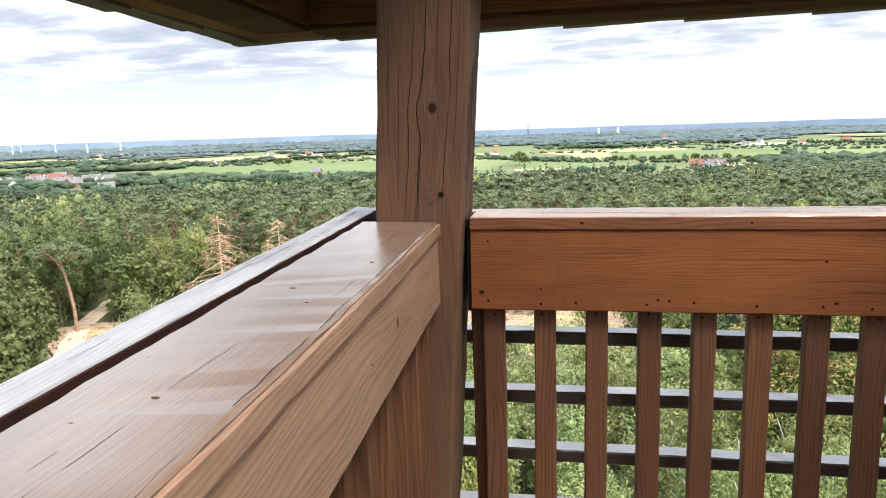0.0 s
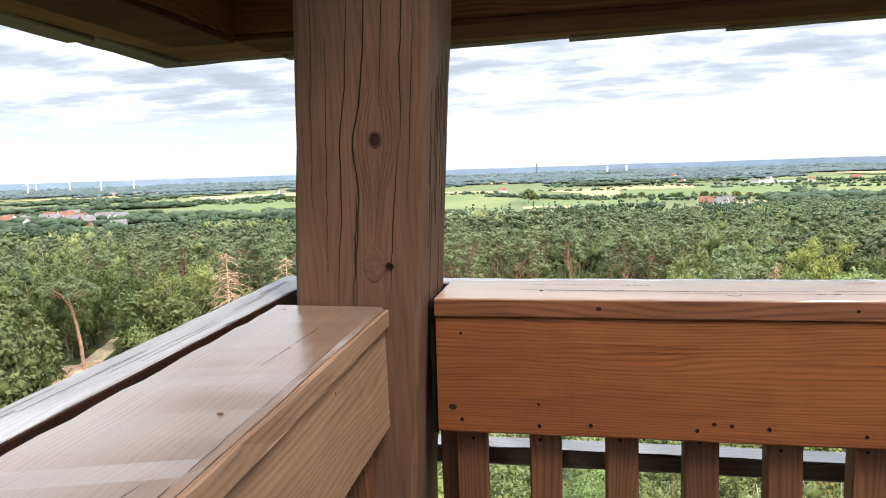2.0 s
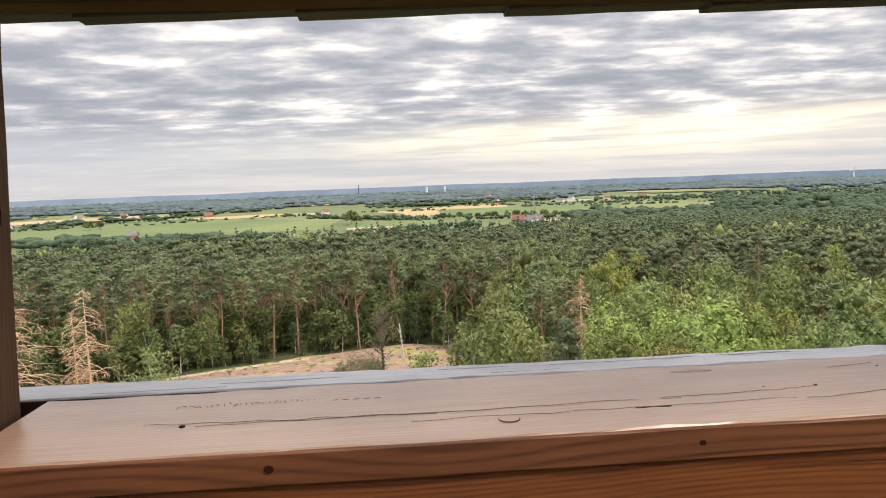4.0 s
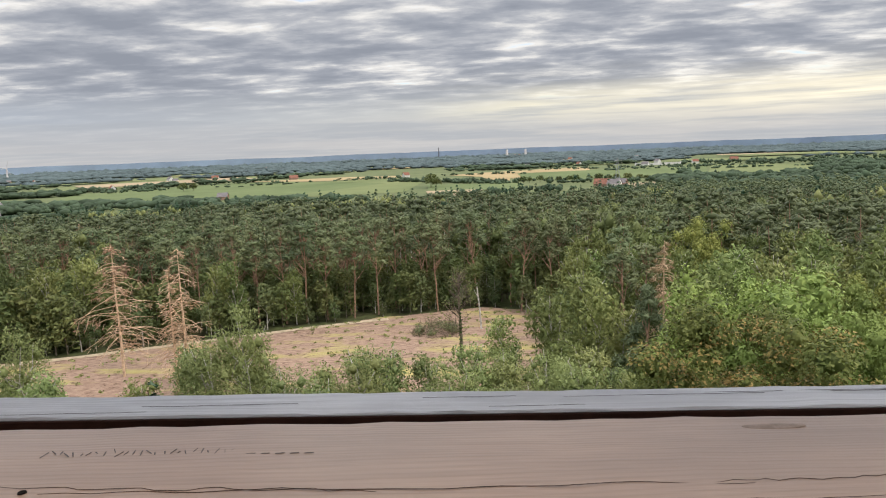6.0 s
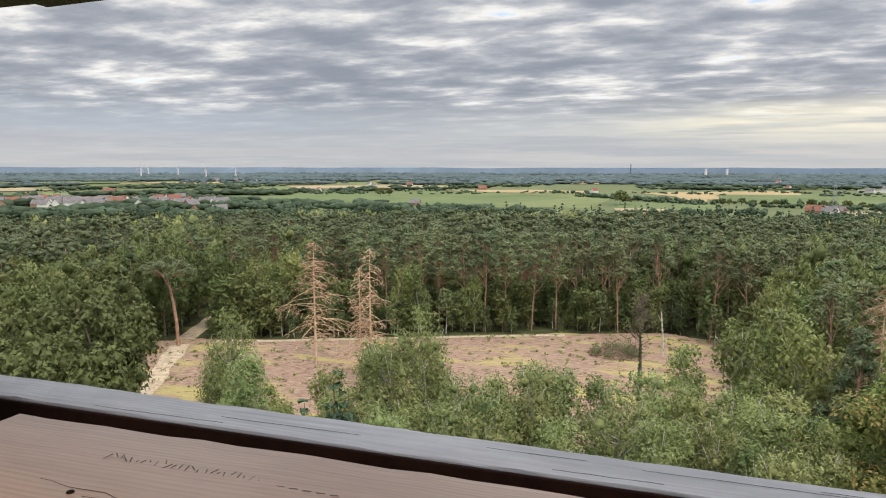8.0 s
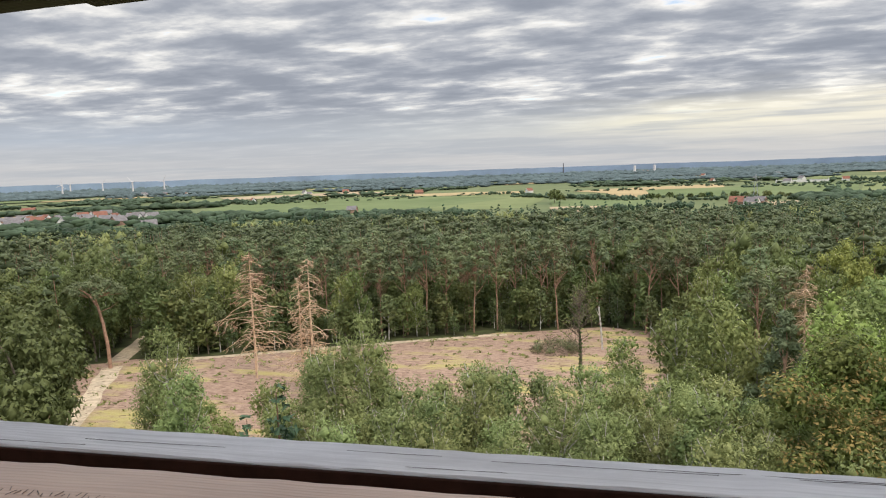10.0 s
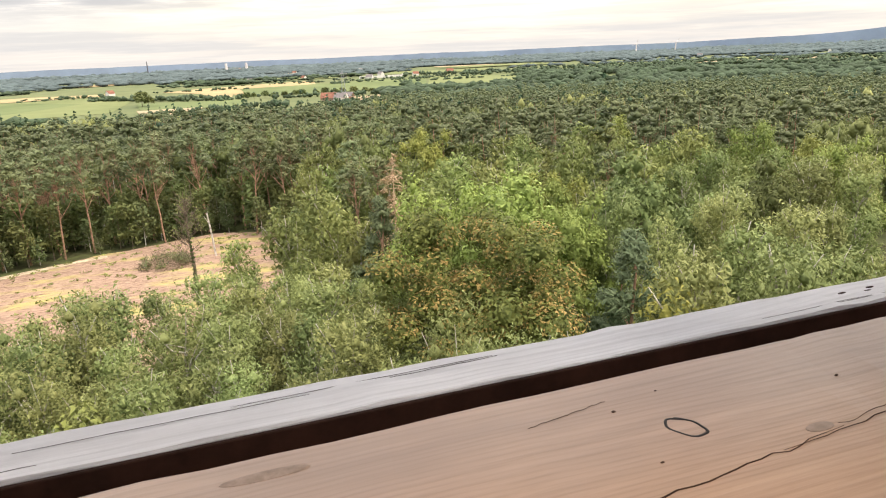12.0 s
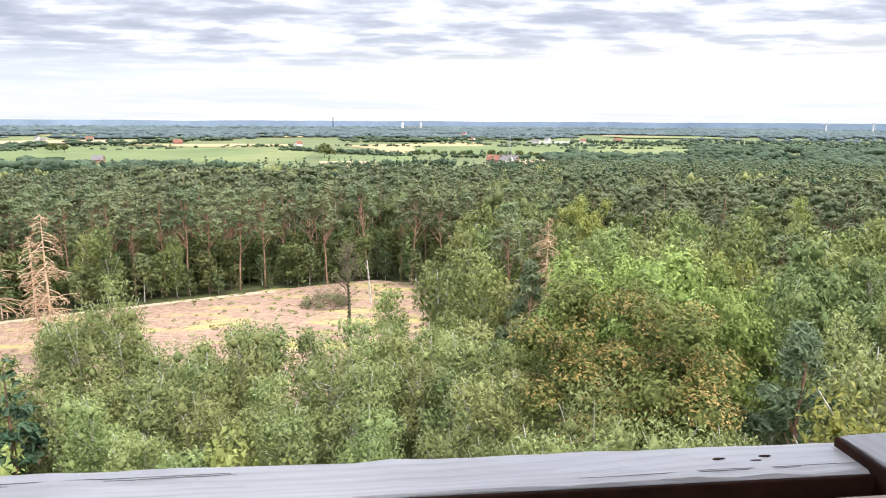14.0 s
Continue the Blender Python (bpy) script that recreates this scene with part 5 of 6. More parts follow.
WIDE = [(-7.3, 33.9, 3.8), (-3.0, 33.6, 3.0), (-6.5, 30, 3.5), (-2.6, 30, 3.2), (12.9, 33.8, 3.4), (8.7, 40.1, 3.2), (8.0, 36.5, 3.0), (-19.9, 36.5, 4.0), (22.5, 26.2, 4.0), (19, 42.5, 8.0), (24.5, 56, 6.5), (17.5, 55.5, 5), (31, 52, 5), (40.2, 54, 5.5), (27.7, 37.5, 4.5), (16, 61, 3.5), (23.6, 82, 4.0), (22.6, 77, 4.5), (21, 71, 4.0), (-0.5, 84.5, 3), (-60, 64, 5.5), (-55, 57.5, 4.5)]


def spaced(x, y, d):
    return all((x - a) ** 2 + (y - b) ** 2 > r * r for a, b, r in WIDE) and all((x - a) ** 2 + (y - b) ** 2 > d * d for a, b in SETS)


def sight(x, y):
    """The open strip along the track, from the tower to the edge of the pines."""
    return -43.8 < math.degrees(math.atan2(x, y)) < -37.6 and 42 < math.hypot(x, y) < 116


def scatter(n, box_, put, d, test):
    k = 0
    for _ in range(n * 12):
        if k >= n:
            break
        x, y = rnd.uniform(box_[0], box_[1]), rnd.uniform(box_[2], box_[3])
        if inside(x, y, OPEN) or near_track(x, y, 3.2) or sight(x, y) or not test(x, y) or not spaced(x, y, d):
            continue
        put(x, y)
        SETS.append((x, y))
        k += 1


# right of the clearing, down to the tower
scatter(60, (8, 70, 60, 118), lambda x, y: BIRCH.put(x, y, height=rnd.uniform(11.5, 16.5), wide=rnd.uniform(0.9, 1.2)), 4.2, lambda x, y: x > 10 + 0.1 * (y - 60) and x < y * 0.95)
scatter(34, (26, 75, 30, 75), lambda x, y: BIRCHG.put(x, y, height=rnd.uniform(11.5, 16), wide=rnd.uniform(0.9, 1.15)), 4.2, lambda x, y: y < x * 1.5 and math.hypot(x, y) > 44)
scatter(16, (20, 80, 28, 118), lambda x, y: rnd.choice((OAKD, OAKL)).put(x, y, height=rnd.uniform(13.5, 16.5), wide=0.7), 5, lambda x, y: y < x * 3 and math.hypot(x, y) > 48)
scatter(14, (14, 85, 70, 118), lambda x, y: PINE.put(x, y, height=rnd.uniform(15, 17.5)), 4, lambda x, y: x < y)
scatter(52, (-26, 26, 29, 60), lambda x, y: BIRCHG.put(x, y, height=rnd.uniform(8.6, 12.6) * (1 if y > 38 else 0.93), wide=rnd.uniform(0.95, 1.2)), 3.1, lambda x, y: y < 58)
scatter(34, (-62, -20, 34, 60), lambda x, y: BIRCH.put(x, y, height=rnd.uniform(7, 10.5), wide=1.1), 3.6, lambda x, y: -x < y * 1.15 and math.hypot(x, y) > 42 and not (-x > 0.72 * y and math.hypot(x, y) > 58))
scatter(20, (-110, -60, 50, 110), lambda x, y: OAKD.put(x, y, height=rnd.uniform(12.5, 16), wide=0.7), 4.5, lambda x, y: -x > 0.7 * y and -x < 1.5 * y)
scatter(26, (-100, -66, 80, 135), lambda x, y: BIRCH.put(x, y, height=rnd.uniform(11, 15)), 3.5, lambda x, y: True)
# the edge of the pines, with young trees at their feet
scatter(150, (-100, 60, 112, 160), lambda x, y: PINE.put(x, y, height=rnd.uniform(15.5, 18.5)), 3.0, lambda x, y: math.hypot(x, y) > 112 and y > 112 + 0.3 * max(0, x))
scatter(230, (-90, 18, 96, 136), lambda x, y: UNDER.put(x, y, height=rnd.uniform(4, 11), wide=1.2), 1.5, lambda x, y: True)
scatter(120, (-88, 18, 92, 128), lambda x, y: UNDERL.put(x, y, height=rnd.uniform(3, 8), wide=1.3), 1.4, lambda x, y: True)
scatter(16, (-80, 14, 98, 130), lambda x, y: BIRCH.put(x, y, height=rnd.uniform(9, 13)), 2.0, lambda x, y: True)

# ---- the forest that runs on into the distance ----


def template(kind, h, n, seed, big, clumps_, core):
    rng = np.random.default_rng(seed)
    s, asp, flat, up, droop, tr, top, limbs, hang = SPEC[kind]
    lean, cs, rs = crown_points(rng, kind, h)
    w = tube([(0, 0, 0), (lean[0] * h * top, lean[1] * h * top, h * top)], [tr * h, tr * h * 0.3], 3)
    pick = rng.permutation(len(cs))[:clumps_]
    grow = (26 / clumps_) ** 0.42 if kind == "pine" else (38 / clumps_) ** 0.40
    cs, rs = [cs[i] for i in pick], [rs[i] * grow for i in pick]
    return w, clumps(rng, cs, rs, flat, n, s * big, 0.5, up, droop, core)


def forest(name, label, kind, h, n, big, seeds, spots, material, bark, clumps_=9, core=0.6):
    temps = [template(kind, h, n, s, big, clumps_, core) for s in seeds]
    rng = np.random.default_rng(seeds[0] + 100)
    trunks, crowns = [], []
    for x, y, k in spots:
        w, l = temps[rng.integers(len(temps))]
        a = rng.random() * 6.283
        c, s = math.cos(a) * k, math.sin(a) * k
        R = np.array(((c, s, 0), (-s, c, 0), (0, 0, k * (0.9 + 0.2 * rng.random()))))
        o = np.array((x, y, float(ground_z(x, y))))
        crowns.append((l[0] @ R + o, l[1]))
        if bark is not None:
            trunks.append((w[0] @ R + o, w[1]))
    tagged(part(name, mesh_from(name, *join(crowns)), material), label, "forest", kind="stuff")
    if trunks:
        tagged(part("forest_trunks", mesh_from("forest_trunks", *join(trunks)), bark), "bare reddish trunks of the forest trees", "forest", kind="stuff")


def reach(b):
    """How far the forest runs, by bearing in degrees to the right."""
    if b < -33:
        return 560
    if b < 8:
        return 575
    if b < 16:
        return 575 + (b - 8) * 18
    return 720 + (b - 16) * 3


def spots(r0, r1, step, seed):
    rng = random.Random(seed)
    out = []
    r = r0
    while r < r1:
        n = int(r * radians(122) / step)
        for i in range(n):
            b = -60 + 122 * (i + rng.random()) / n
            rr = r + rng.uniform(-0.5, 0.5) * step
            if rr > reach(b):
                continue
            x, y = rr * math.sin(radians(b)), rr * math.cos(radians(b))
            if inside(x, y, OPEN) or near_track(x, y, 4) or (r < 190 and not spaced(x, y, 2.2)):
                continue
            out.append((x, y, rng.uniform(0.66, 1.14), b, rr))
        r += step
    return out


near_s, mid_s, far_s = spots(116, 250, 4.3, 1), spots(250, 480, 6.1, 2), spots(480, 900, 8.0, 3)


def leafy_spot(x, y):
    return noise.noise((x * 0.012, y * 0.012, 2.0)) + (0.22 if x > 20 and y < 170 else 0) + 0.1 * noise.noise((x * 0.07, y * 0.07, 9.0)) > 0.22


def fir_spot(s):
    """Single spruces among the pines of the right-hand slope."""
    return s[3] > -4 and s[4] > 140 and (s[0] * 7.31 + s[1] * 3.77) % 1.0 < 0.06


forest("forest_spruces", "dark pointed spruces among the pines", "spruce", 21.0, 150, 1.9, (346, 347, 348), [s[:3] for s in near_s + mid_s if fir_spot(s) and not leafy_spot(s[0], s[1])], M_FSPRUCE, None, 12, 0.5)
forest("forest_pines", "dense Scots pine forest with grey-green crowns", "pine", 17, 130, 1.25, (301, 302, 303, 304, 305, 306), [s[:3] for s in near_s if not leafy_spot(s[0], s[1]) and not fir_spot(s)], M_FPINE, M_BARKR, 9)
forest("forest_broadleaves", "lighter green birches and oaks in the forest", "birch", 15, 400, 1.6, (311, 312, 313, 314), [s[:3] for s in near_s if leafy_spot(s[0], s[1])], M_FBIRCH, M_BARKW, 14)
forest("forest_pines", "pine forest running down the slope", "pine", 17, 58, 1.75, (321, 322, 323, 324, 325), [s[:3] for s in mid_s if not leafy_spot(s[0], s[1]) and not fir_spot(s)], M_FPINE, M_BARKR, 5, 0.5)
forest("forest_broadleaves", "rounded green broadleaf crowns in the pine forest", "birch", 15, 70, 2.9, (331, 332, 333), [s[:3] for s in mid_s if leafy_spot(s[0], s[1])], M_FBIRCH, None, 5)
dark = [s for s in far_s if s[3] < 14 and s[4] > 505]
rest = [s for s in far_s if not (s[3] < 14 and s[4] > 505)]
forest("forest_spruces", "dark spruces along the forest's far edge", "spruce", 20, 40, 3.6, (341, 342), [s[:3] for s in dark], M_FSPRUCE, None, 8, 0.75)
forest("forest_pines", "distant pine forest", "pine", 18, 22, 2.6, (351, 352, 353), [s[:3] for s in rest], M_FPINE, None, 3)


def litter():
    rng = np.random.default_rng(81)
    ch, gr = [], []
    for k in range(2600):
        x, y = rng.uniform(-74, 14), rng.uniform(55, 120)
        if not inside(x, y, CLEARING):
            continue
        if k % 3:
            a = rng.normal(0.2, 0.5)
            ln = 0.3 + 1.2 * rng.random() ** 2
            p = np.array((x, y, -26.9))
            ch.append(tube([p, p + (math.cos(a) * ln, math.sin(a) * ln, 0.1 * rng.random())], [0.035, 0.02], 3))
        else:
            gr.append((x, y, -26.9))
    tagged(part("brash", mesh_from("brash", *join(ch)), M_TWIG), "scattered cut twigs on the clearing", "brash", kind="stuff")
    tagged(part("grass_tufts", mesh_from("grass_tufts", *leaves(rng, gr, [0.55] * len(gr), 7000, 0.22, 0.4, 0.35, 0.2)), M_GRASS), "yellowish grass tufts on the clearing", "grass", kind="stuff")


litter()

# ---- the plain beyond the forest ----
ZF = -52.7


def field_mat(name, c, c2):
    return plain(name, c, 0.95, 0.1, 0.01, c2)


F_GREEN = field_mat("green_crop", (0.135, 0.175, 0.07), (0.165, 0.20, 0.085))
F_PALE = field_mat("pale_meadow", (0.168, 0.20, 0.082), (0.21, 0.232, 0.10))
F_YELLOW = field_mat("ripe_grain", (0.38, 0.285, 0.145), (0.44, 0.335, 0.18))
F_TAN = field_mat("stubble", (0.38, 0.29, 0.18), (0.43, 0.33, 0.21))
PLAIN = sheet("plain", [(-3900, 620), (-640, 590), (0, 640), (700, 700), (2600, 1500), (3900, 2200), (3900, 3500), (2000, 4500), (-2000, 4500), (-3900, 3500)], ZF + 0.3, field_mat("meadows", (0.125, 0.155, 0.07), (0.165, 0.185, 0.085)), "green meadows of the wide plain", "meadow")
FIELDS = [
    ("green crop field", F_GREEN, [(-560, 830), (-727, 1226), (-526, 1508), (-300, 1400), (-150, 1220), (-200, 940), (-275, 900)]),
    ("pale green meadow", F_PALE, [(-275, 900), (-150, 1225), (-300, 1405), (-150, 1450), (-83, 1268), (-90, 930)]),
    ("ripe grain field", F_YELLOW, [(0, 1587), (305, 1767), (256, 1475), (83, 1197), (40, 1444)]),
    ("ripe grain field", F_YELLOW, [(-520, 1560), (-300, 1640), (-150, 1600), (-160, 1480), (-330, 1440)]),
    ("ripe grain field", F_YELLOW, [(-47, 1508), (98, 1641), (296, 1464), (269, 1376), (90, 1468), (61, 1075), (49, 1105), (21, 1354)]),
    ("green crop field", F_GREEN, [(101, 1465), (533, 1569), (394, 1157), (236, 1100), (91, 1140)]),
    ("pale green meadow", F_PALE, [(300, 1100), (394, 1150), (540, 1560), (700, 1400), (480, 1000)]),
    ("green crop field", F_GREEN, [(-70, 1100), (77, 1053), (63, 901), (-56, 930)]),
    ("pale stubble field", F_TAN, [(-60, 925), (16, 920), (12, 815), (-48, 803)]),
    ("pale stubble field", F_TAN, [(186, 930), (262, 955), (230, 815), (168, 810)]),
    ("pale green meadow", F_PALE, [(-1253, 1122), (-1068, 1052), (-987, 949), (-1032, 923)]),
    ("ripe grain field", F_YELLOW, [(-1032, 923), (-919, 1016), (-770, 850), (-864, 772)]),
    ("pale green meadow", F_PALE, [(-970, 1456), (-996, 2300), (-673, 1664), (-775, 1307)]),
]
for i, (lab, m, pts) in enumerate(FIELDS):
    sheet("field", pts, ZF + 0.6 + 0.1 * i, m, lab + " on the plain", "field")
rf = random.Random(17)
for i in range(80):
    b = radians(rf.uniform(-58, 60))
    r = rf.uniform(1700, 4300)
    cx, cy = r * math.sin(b), r * math.cos(b)
    w, d = rf.uniform(60, 220), rf.uniform(40, 160)
    a = rf.uniform(-0.4, 0.4) - b
    pts = [(cx + math.cos(a) * u * w - math.sin(a) * v * d, cy + math.sin(a) * u * w + math.cos(a) * v * d) for u, v in ((-1, -1), (1, -0.8), (0.9, 1), (-1.1, 0.9))]
    m, lab = rf.choice(((F_GREEN, "green crop field"), (F_PALE, "pale green meadow"), (F_PALE, "pale green meadow"), (F_YELLOW, "ripe grain field"), (F_TAN, "pale stubble field")))
    sheet("field", pts, ZF + 1.9 + 0.02 * i, m, lab + " on the plain", "field")


def lumps(name, label, spots_, material):
    """Far tree crowns: small uneven domes, each one a crown."""
    rng = np.random.default_rng(len(spots_))
    ch = []
    for x, y, w, h in spots_:
        r = math.hypot(x, y)
        n = 3 if r < 1500 else 2 if r < 2100 else 1
        d, f = BALL if r < 1500 else OCTA
        for k in range(n):
            j = 0.65 + 0.7 * rng.random((len(d), 1))
            q = w * (1.0 if n == 1 else 0.66)
            v = d * j * (q, q, h * (0.5 if n == 1 else 0.36))
            top = h * (0.5 if n == 1 else rng.uniform(0.36, 0.66))
            ch.append((v + (x + (n > 1) * rng.normal(0, 0.45) * w, y + (n > 1) * rng.normal(0, 0.45) * w, ZF + top), f))
    return tagged(part(name, mesh_from(name, *join(ch)), material), label, "woods", kind="stuff")


FREE = [p for _, _, p in FIELDS]
woods = []
for i in range(300):       # belts and copses on the plain
    b = radians(rf.uniform(-60, 62))
    r = 1500 + 3000 * rf.random() ** 0.8
    if rf.random() < 0.3 and abs(b) > 0.3:
        r = rf.uniform(700, 1500)
    cx, cy = r * math.sin(b), r * math.cos(b)
    a = rf.uniform(-0.35, 0.35) - b
    ln, th = rf.uniform(60, 420) * r / 2500, rf.uniform(15, 60) * r / 2500
    for k in range(int(12 + ln * 0.12)):
        u, v = rf.uniform(-1, 1) * ln, rf.gauss(0, 0.6) * th
        x, y = cx + math.cos(a) * u - math.sin(a) * v, cy + math.sin(a) * u + math.cos(a) * v
        if any(inside(x, y, p) for p in FREE):
            continue
        woods.append((x, y, rf.uniform(6, 13) * (1 + r / 2500), rf.uniform(7, 13)))
for i in range(230):       # wooded rises before the hills
    b, r = radians(rf.uniform(-60, 62)), rf.uniform(2900, 4550)
    a = rf.uniform(-0.15, 0.15) - b
    ln = rf.uniform(120, 520)
    for k in range(34):
        u, v = rf.uniform(-1, 1) * ln, rf.gauss(0, 40)
        woods.append((r * math.sin(b) + math.cos(a) * u - math.sin(a) * v, r * math.cos(b) + math.sin(a) * u + math.cos(a) * v, rf.uniform(24, 48), (9 + 13 * (r - 2900) / 1650) * rf.uniform(0.85, 1.15)))
for i in range(1700):     # woods that carry the forest on to the right
    b = radians(rf.uniform(17, 62))
    r = 760 + 1300 * rf.random()
    x, y = r * math.sin(b), r * math.cos(b)
    if noise.noise((x * 0.003, y * 0.003, 4.0)) > 0.18 or any(inside(x, y, p) for p in FREE):
        continue
    woods.append((x, y, rf.uniform(5, 12), rf.uniform(7, 14)))
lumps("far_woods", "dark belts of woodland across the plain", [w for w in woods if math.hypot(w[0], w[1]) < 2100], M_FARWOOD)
lumps("distant_woods", "far belts of woodland, coloured bluish for haze", [w for w in woods if math.hypot(w[0], w[1]) >= 2100], M_HAZEWOOD)
hedge = []
for (ax, ay), (bx, by), n in (((-156, 1300), (56, 1048), 55), ((-150, 1315), (66, 1062), 45), ((70, 1120), (230, 1080), 16), ((110, 1010), (300, 1010), 24), ((-40, 800), (120, 860), 30), ((150, 800), (420, 900), 60),
                              ((240, 980), (620, 1080), 70), ((-760, 1000), (-560, 830), 60), ((-560, 800), (-200, 800), 40), ((-560, 760), (-420, 770), 50), ((-900, 1250), (-620, 1290), 40)):
    for i in range(n):
        t = (i + rf.random()) / n
        hedge.append((ax + (bx - ax) * t + rf.gauss(0, 5), ay + (by - ay) * t + rf.gauss(0, 7), rf.uniform(3, 6), rf.uniform(5, 10)))
for k in range(26):
    b, r = radians(rf.uniform(-48, 34)), rf.uniform(1350, 1750)
    x, y, ln, a = r * math.sin(b), r * math.cos(b), rf.uniform(40, 190), rf.gauss(0, 0.25) - b * 0.7
    n = int(ln / rf.uniform(4, 12))
    for i in range(n):
        t = rf.uniform(-1, 1)
        hedge.append((x + ln * t * math.cos(a) + rf.gauss(0, 4), y + ln * t * math.sin(a) + rf.gauss(0, 6), rf.uniform(3, 7), rf.uniform(3, 8)))
# hedgerow colour lightened a little for haze
lumps("hedgerow_trees", "dark hedgerow trees between the fields", hedge, plain("hedgerow", (0.066, 0.094, 0.055), 0.9, 0.45, 0.05))

FIELDTREE = Kind("field_tree", "oak", 14, 1400, M_OAKD, M_BARKD, (91,), "round dark green tree in the fields", "field trees", 3.2)


def far_tree(x, y, h):
    t = FIELDTREE.put(x, y, height=h)
    return t


far_tree(-58, 1020, 22)
far_tree(-50, 1022, 15)
far_tree(-508, 1195, 17)
far_tree(-492, 1200, 15)
for i in range(14):
    far_tree(80 + 14 * i + rf.uniform(-4, 4), 1060 - 4 * i + rf.uniform(-8, 8), rf.uniform(9, 14))


def house_mesh(w, d, h, rh):
    bm = bmesh.new()
    a = [bm.verts.new((x * w / 2, y * d / 2, z)) for z in (0, h) for x, y in ((-1, -1), (1, -1), (1, 1), (-1, 1))]
    for f in ((0, 1, 5, 4), (1, 2, 6, 5), (2, 3, 7, 6), (3, 0, 4, 7), (3, 2, 1, 0)):
        bm.faces.new([a[i] for i in f])
    g = [bm.verts.new((-w / 2, 0, h + rh)), bm.verts.new((w / 2, 0, h + rh))]
    bm.faces.new((a[7], a[4], g[0]))
    bm.faces.new((a[5], a[6], g[1]))
    r = bmesh.new()
    e = 0.5
    v = [r.verts.new(p) for p in ((-w / 2 - e, -d / 2 - e, h - 0.3), (w / 2 + e, -d / 2 - e, h - 0.3), (w / 2 + e, 0, h + rh + 0.25), (-w / 2 - e, 0, h + rh + 0.25), (w / 2 + e, d / 2 + e, h - 0.3), (-w / 2 - e, d / 2 + e, h - 0.3))]
    r.faces.new((v[0], v[1], v[2], v[3]))
    r.faces.new((v[3], v[2], v[4], v[5]))
    bmesh.ops.recalc_face_normals(r, faces=r.faces)
    return bm, r


R_RED = plain("red_tiles", (0.26, 0.12, 0.085), 0.8, 0.25, 0.3)
R_GREY = plain("grey_tiles", (0.21, 0.19, 0.19), 0.8, 0.25, 0.3)
W_WHITE = plain("white_render", (0.72, 0.70, 0.66), 0.8, 0.08, 0.3)
W_BRICK = plain("brick_walls", (0.33, 0.21, 0.16), 0.9, 0.2, 0.3)


def make_house(wall, roof, w, d, h, rh, label, name="house", group="houses of the village"):
    ob = thing(name, (0, 0, 0), label, "house", group)
    a, b = house_mesh(w, d, h, rh)
    part("wall", a, wall, ob)
    part("roof", b, roof, ob)
    return ob


PROTO = [make_house(W_WHITE, R_RED, 13, 9, 4.5, 5, "white village house with red tiled roof"), make_house(W_BRICK, R_GREY, 12, 9, 4.5, 4.5, "brick village house with grey tiled roof"),
         make_house(W_WHITE, R_GREY, 15, 9, 4, 5, "white village house with grey tiled roof"), make_house(W_BRICK, R_RED, 18, 11, 4, 5.5, "brick house with red tiled roof")]
used = set()


def put_house(i, x, y, a, s=1.0):
    m = pose(x, y, ZF + 0.3, 0, 0, a)
    if i not in used:
        used.add(i)
        o = PROTO[i]
        o.matrix_basis = m
    else:
        o = copy_thing(PROTO[i], m)
    o.scale = (s, s, s)


for k in range(90):
    t = rf.random()
    put_house(rf.choice((0, 1, 1, 2, 2)), -860 + 240 * t + rf.gauss(0, 45), 715 + 30 * rf.random() + 90 * t + rf.gauss(0, 34), rf.uniform(0, 180), rf.uniform(1.0, 1.4))
put_house(3, -1031, 1075, 20, 1.3)
for x, y, i in ((185, 885, 2), (196, 893, 1), (172, 897, 3), (430, 1700, 2), (-140, 1500, 0), (-420, 1620, 3), (-330, 900, 1), (560, 1730, 0), (-500, 690, 2), (700, 1850, 3), (-720, 1350, 0), (300, 1900, 0)):
    put_house(i, x, y, rf.uniform(0, 180), 1.1)
for k in range(44):
    b = radians(rf.uniform(-50, 50))
    r = rf.uniform(1900, 4200)
    put_house(rf.choice((0, 1, 2, 2, 2)), r * math.sin(b), r * math.cos(b), rf.uniform(0, 180), rf.uniform(0.9, 1.4))


def greenhouse():
    bm, r = house_mesh(110, 18, 5, 3)
    r.free()
    for v in bm.verts:
        v.co += Vector((465, 1715, ZF + 0.3))
    ob = thing("greenhouse", (465, 1715, ZF + 0.3), "long pale greenhouse on the plain", "greenhouse")
    part("hall", bm, W_WHITE, ob)


greenhouse()
M_STEEL = plain("pale_steel", (0.34, 0.36, 0.38), 0.5, 0.05, 0.02)
M_TOWERW = plain("white_concrete", (0.70, 0.66, 0.64), 0.7, 0.06, 0.02)


def wind_turbine(x, y, hub, turn):
    g = ZF
    ob = thing("wind_turbine", (x, y, g), "white three-bladed wind turbine on the plain", "wind turbine", "wind turbines")
    part("tower", mesh_from("tower", *tube([(x, y, g), (x, y, hub)], [4.5, 2.6], 8)), M_TOWERW, ob)
    part("nacelle", plank((x, y - 4, hub + 1), (x, y + 5, hub + 1), 3.2, 3.2, 0.6, 2, 0, 1), M_TOWERW, ob)
    for k in range(3):
        a = radians(turn + 120 * k)
        e = (x + 32 * math.sin(a), y - 4.5, hub + 1 + 32 * math.cos(a))
        part("blade", mesh_from("blade", *tube([(x, y - 4.5, hub + 1), ((x * 2 + e[0]) / 3, y - 4.5, (2 * hub + 2 + e[2]) / 3), e], [0.9, 1.3, 0.3], 4)), M_TOWERW, ob)


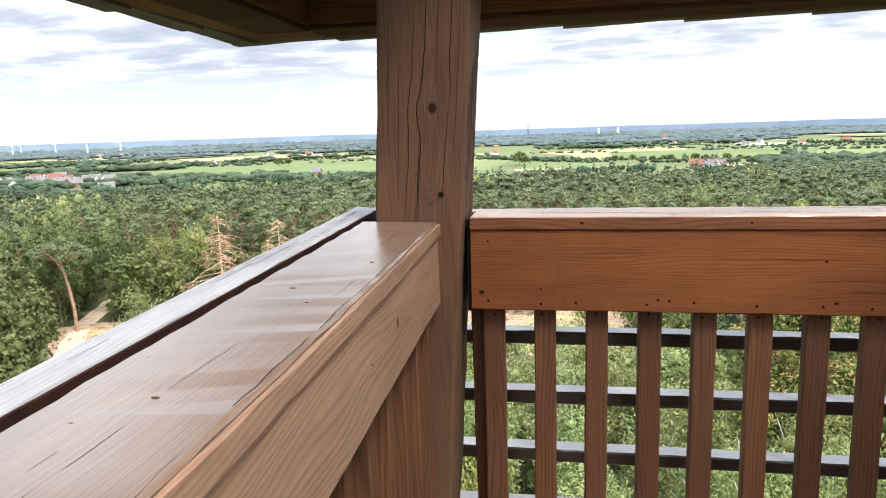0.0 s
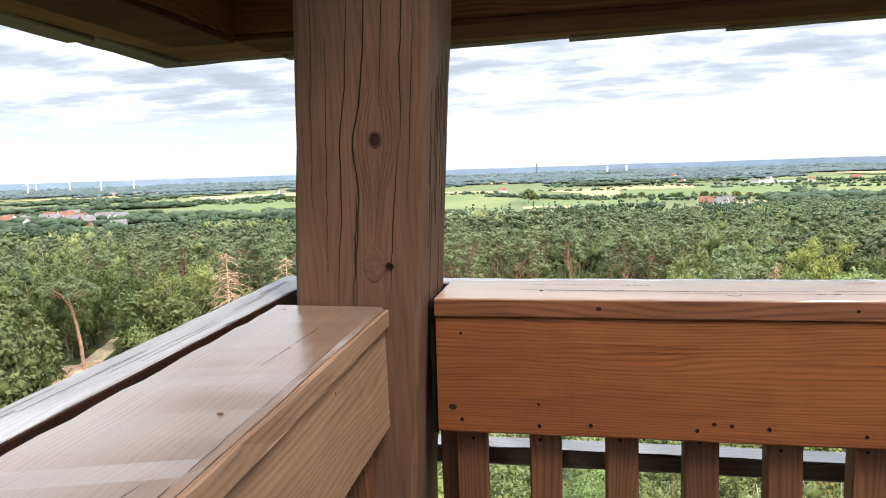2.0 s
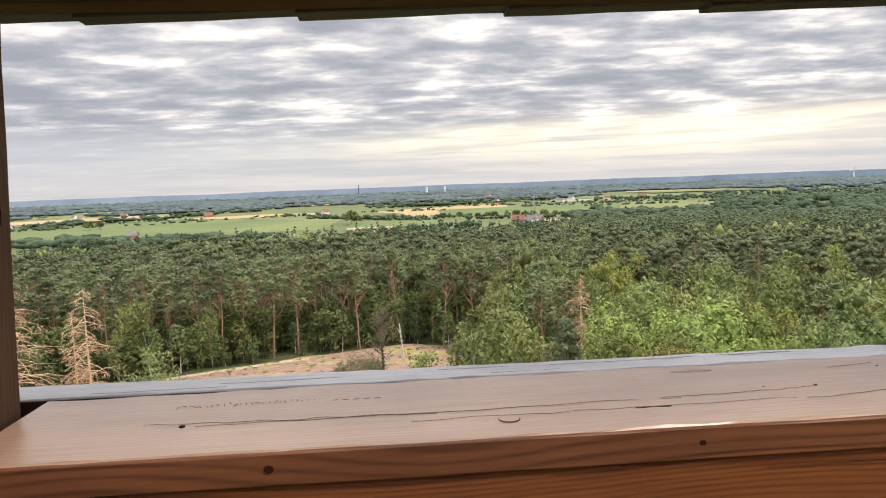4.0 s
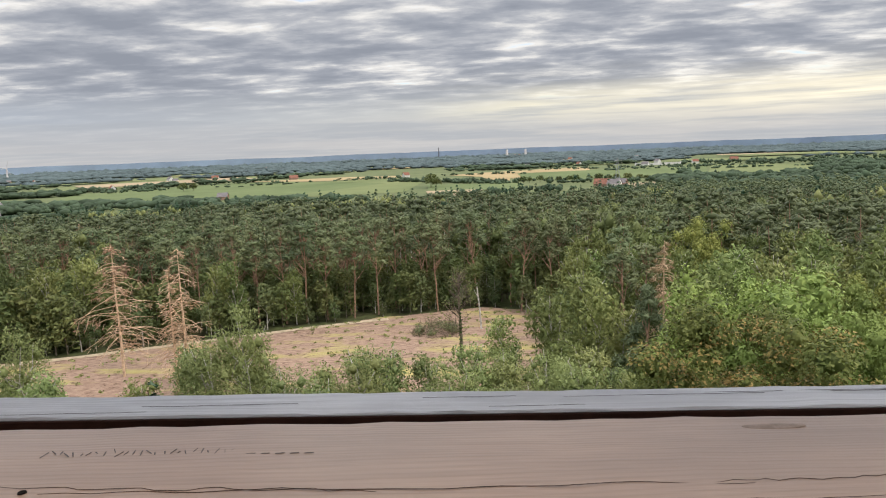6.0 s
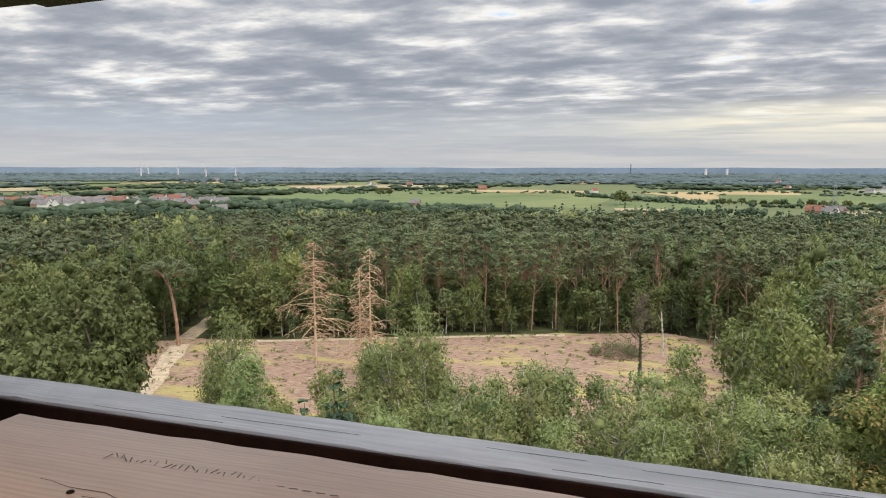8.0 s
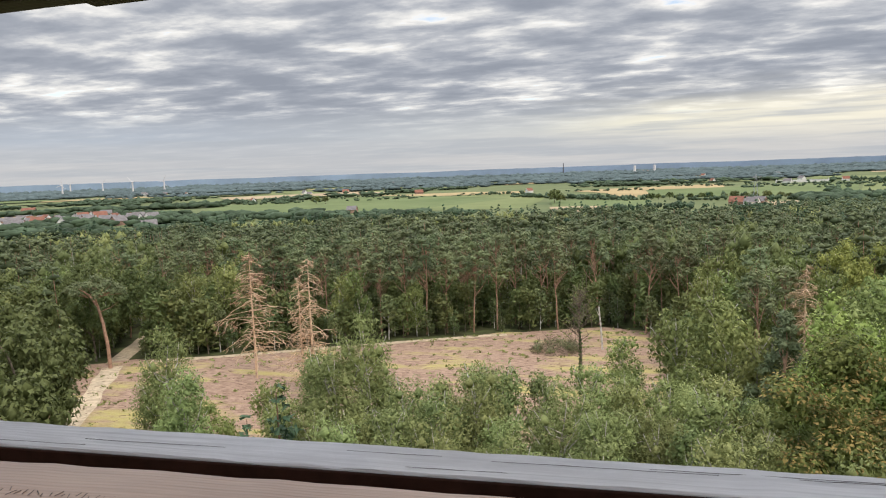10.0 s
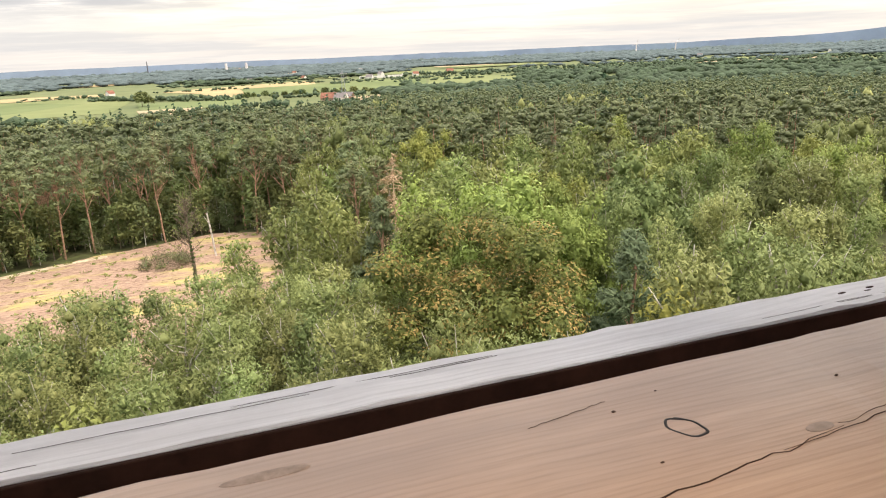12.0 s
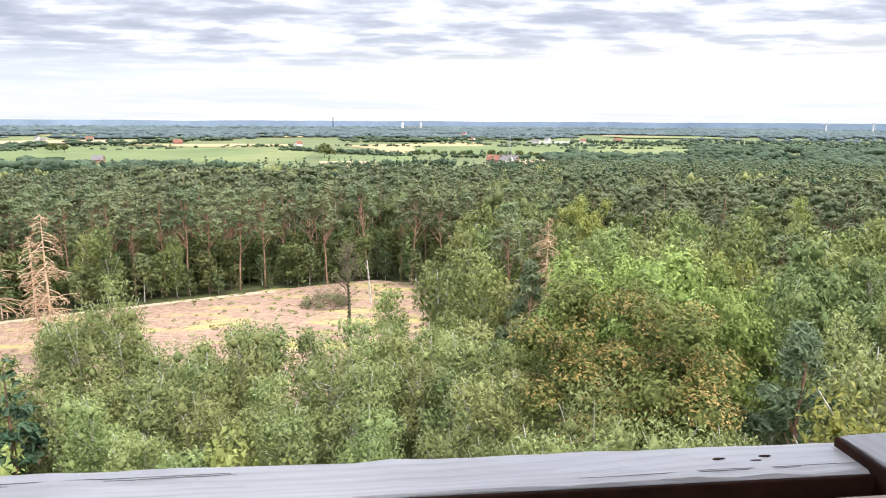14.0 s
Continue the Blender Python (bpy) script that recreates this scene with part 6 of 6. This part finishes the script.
for x, y, h, t in ((-2389, 2693, -4, 10), (-2387, 2956, -4, 50), (-2100, 2800, -1, 80), (-1989, 2879, -2, 25), (-2700, 3100, -6, 60), (2319, 3260, 2, 15), (2450, 3100, 0, 45)):
    wind_turbine(x, y, h, t)


def chimney(x, y, top, r):
    ob = thing("cooling_tower", (x, y, ZF), "tall pale concrete tower on the horizon", "tower", "twin towers")
    part("shaft", mesh_from("shaft", *tube([(x, y, ZF), (x, y, (ZF + top) / 2), (x, y, top)], [r * 1.15, r, r * 0.95], 12)), M_TOWERW, ob)


chimney(229, 4192, -5, 7.5)
chimney(340, 4185, -5, 7.5)
ob_ = thing("power_block", (284, 4195, ZF), "low brown works building between the towers", "building")
part("hall", plank((250, 4195, -44), (318, 4195, -44), 30, 17, 1, 2, 0, 1), W_BRICK, ob_)
ob_ = thing("mast", (-190, 4296, ZF), "thin dark mast on the horizon", "mast")
part("shaft", mesh_from("shaft", *tube([(-190, 4296, ZF), (-190, 4296, 24)], [4, 2.2], 6)), plain("dark_steel", (0.12, 0.12, 0.13), 0.6), ob_)


def pylon(x, y, h):
    ob = thing("pylon", (x, y, ZF), "grey lattice power pylon in the fields", "pylon")
    for sx, sy in ((-1, -1), (1, -1), (1, 1), (-1, 1)):
        part("leg", mesh_from("leg", *tube([(x + 3 * sx, y + 3 * sy, ZF), (x + 0.6 * sx, y + 0.6 * sy, ZF + h)], [0.22, 0.14], 4)), M_STEEL, ob)
    for k in range(6):
        z0, z1 = ZF + h * k / 6, ZF + h * (k + 1) / 6
        w0, w1 = 3 - 2.4 * k / 6, 3 - 2.4 * (k + 1) / 6
        part("brace", mesh_from("brace", *tube([(x - w0, y - w0, z0), (x + w1, y - w1, z1)], [0.10, 0.10], 4)), M_STEEL, ob)
    for z, w in ((0.72, 7), (0.86, 5)):
        part("arm", mesh_from("arm", *tube([(x - w, y, ZF + h * z), (x, y, ZF + h * z + 1.2), (x + w, y, ZF + h * z)], [0.15, 0.3, 0.15], 4)), M_STEEL, ob)


pylon(205, 960, 36)


def horizon():
    """Low hills at the edge of sight, with the blue of haze put into their colour."""
    n = 260
    v, q = [], []
    for i in range(n + 1):
        b = radians(-75 + 150 * i / n)
        r = 4660
        t = 0.6 + 7 * noise.noise((i * 0.09, 1.0, 0)) + 2.2 * noise.noise((i * 0.7, 4.0, 0))
        deg = -75 + 150 * i / n
        t += 48 * math.exp(-((deg - 56) / 7) ** 2)
        for z in (ZF - 5, t):
            v.append((r * math.sin(b), r * math.cos(b), z))
    for i in range(n):
        q.append((2 * i, 2 * i + 2, 2 * i + 3, 2 * i + 1))
    m = plain("hazed_hills", (0.30, 0.38, 0.50), 1.0, 0.12, 0.004)
    tagged(part("backdrop", mesh_from("backdrop", v, q), m), "low hills along the horizon, coloured blue for haze", "backdrop", kind="structure")


horizon()
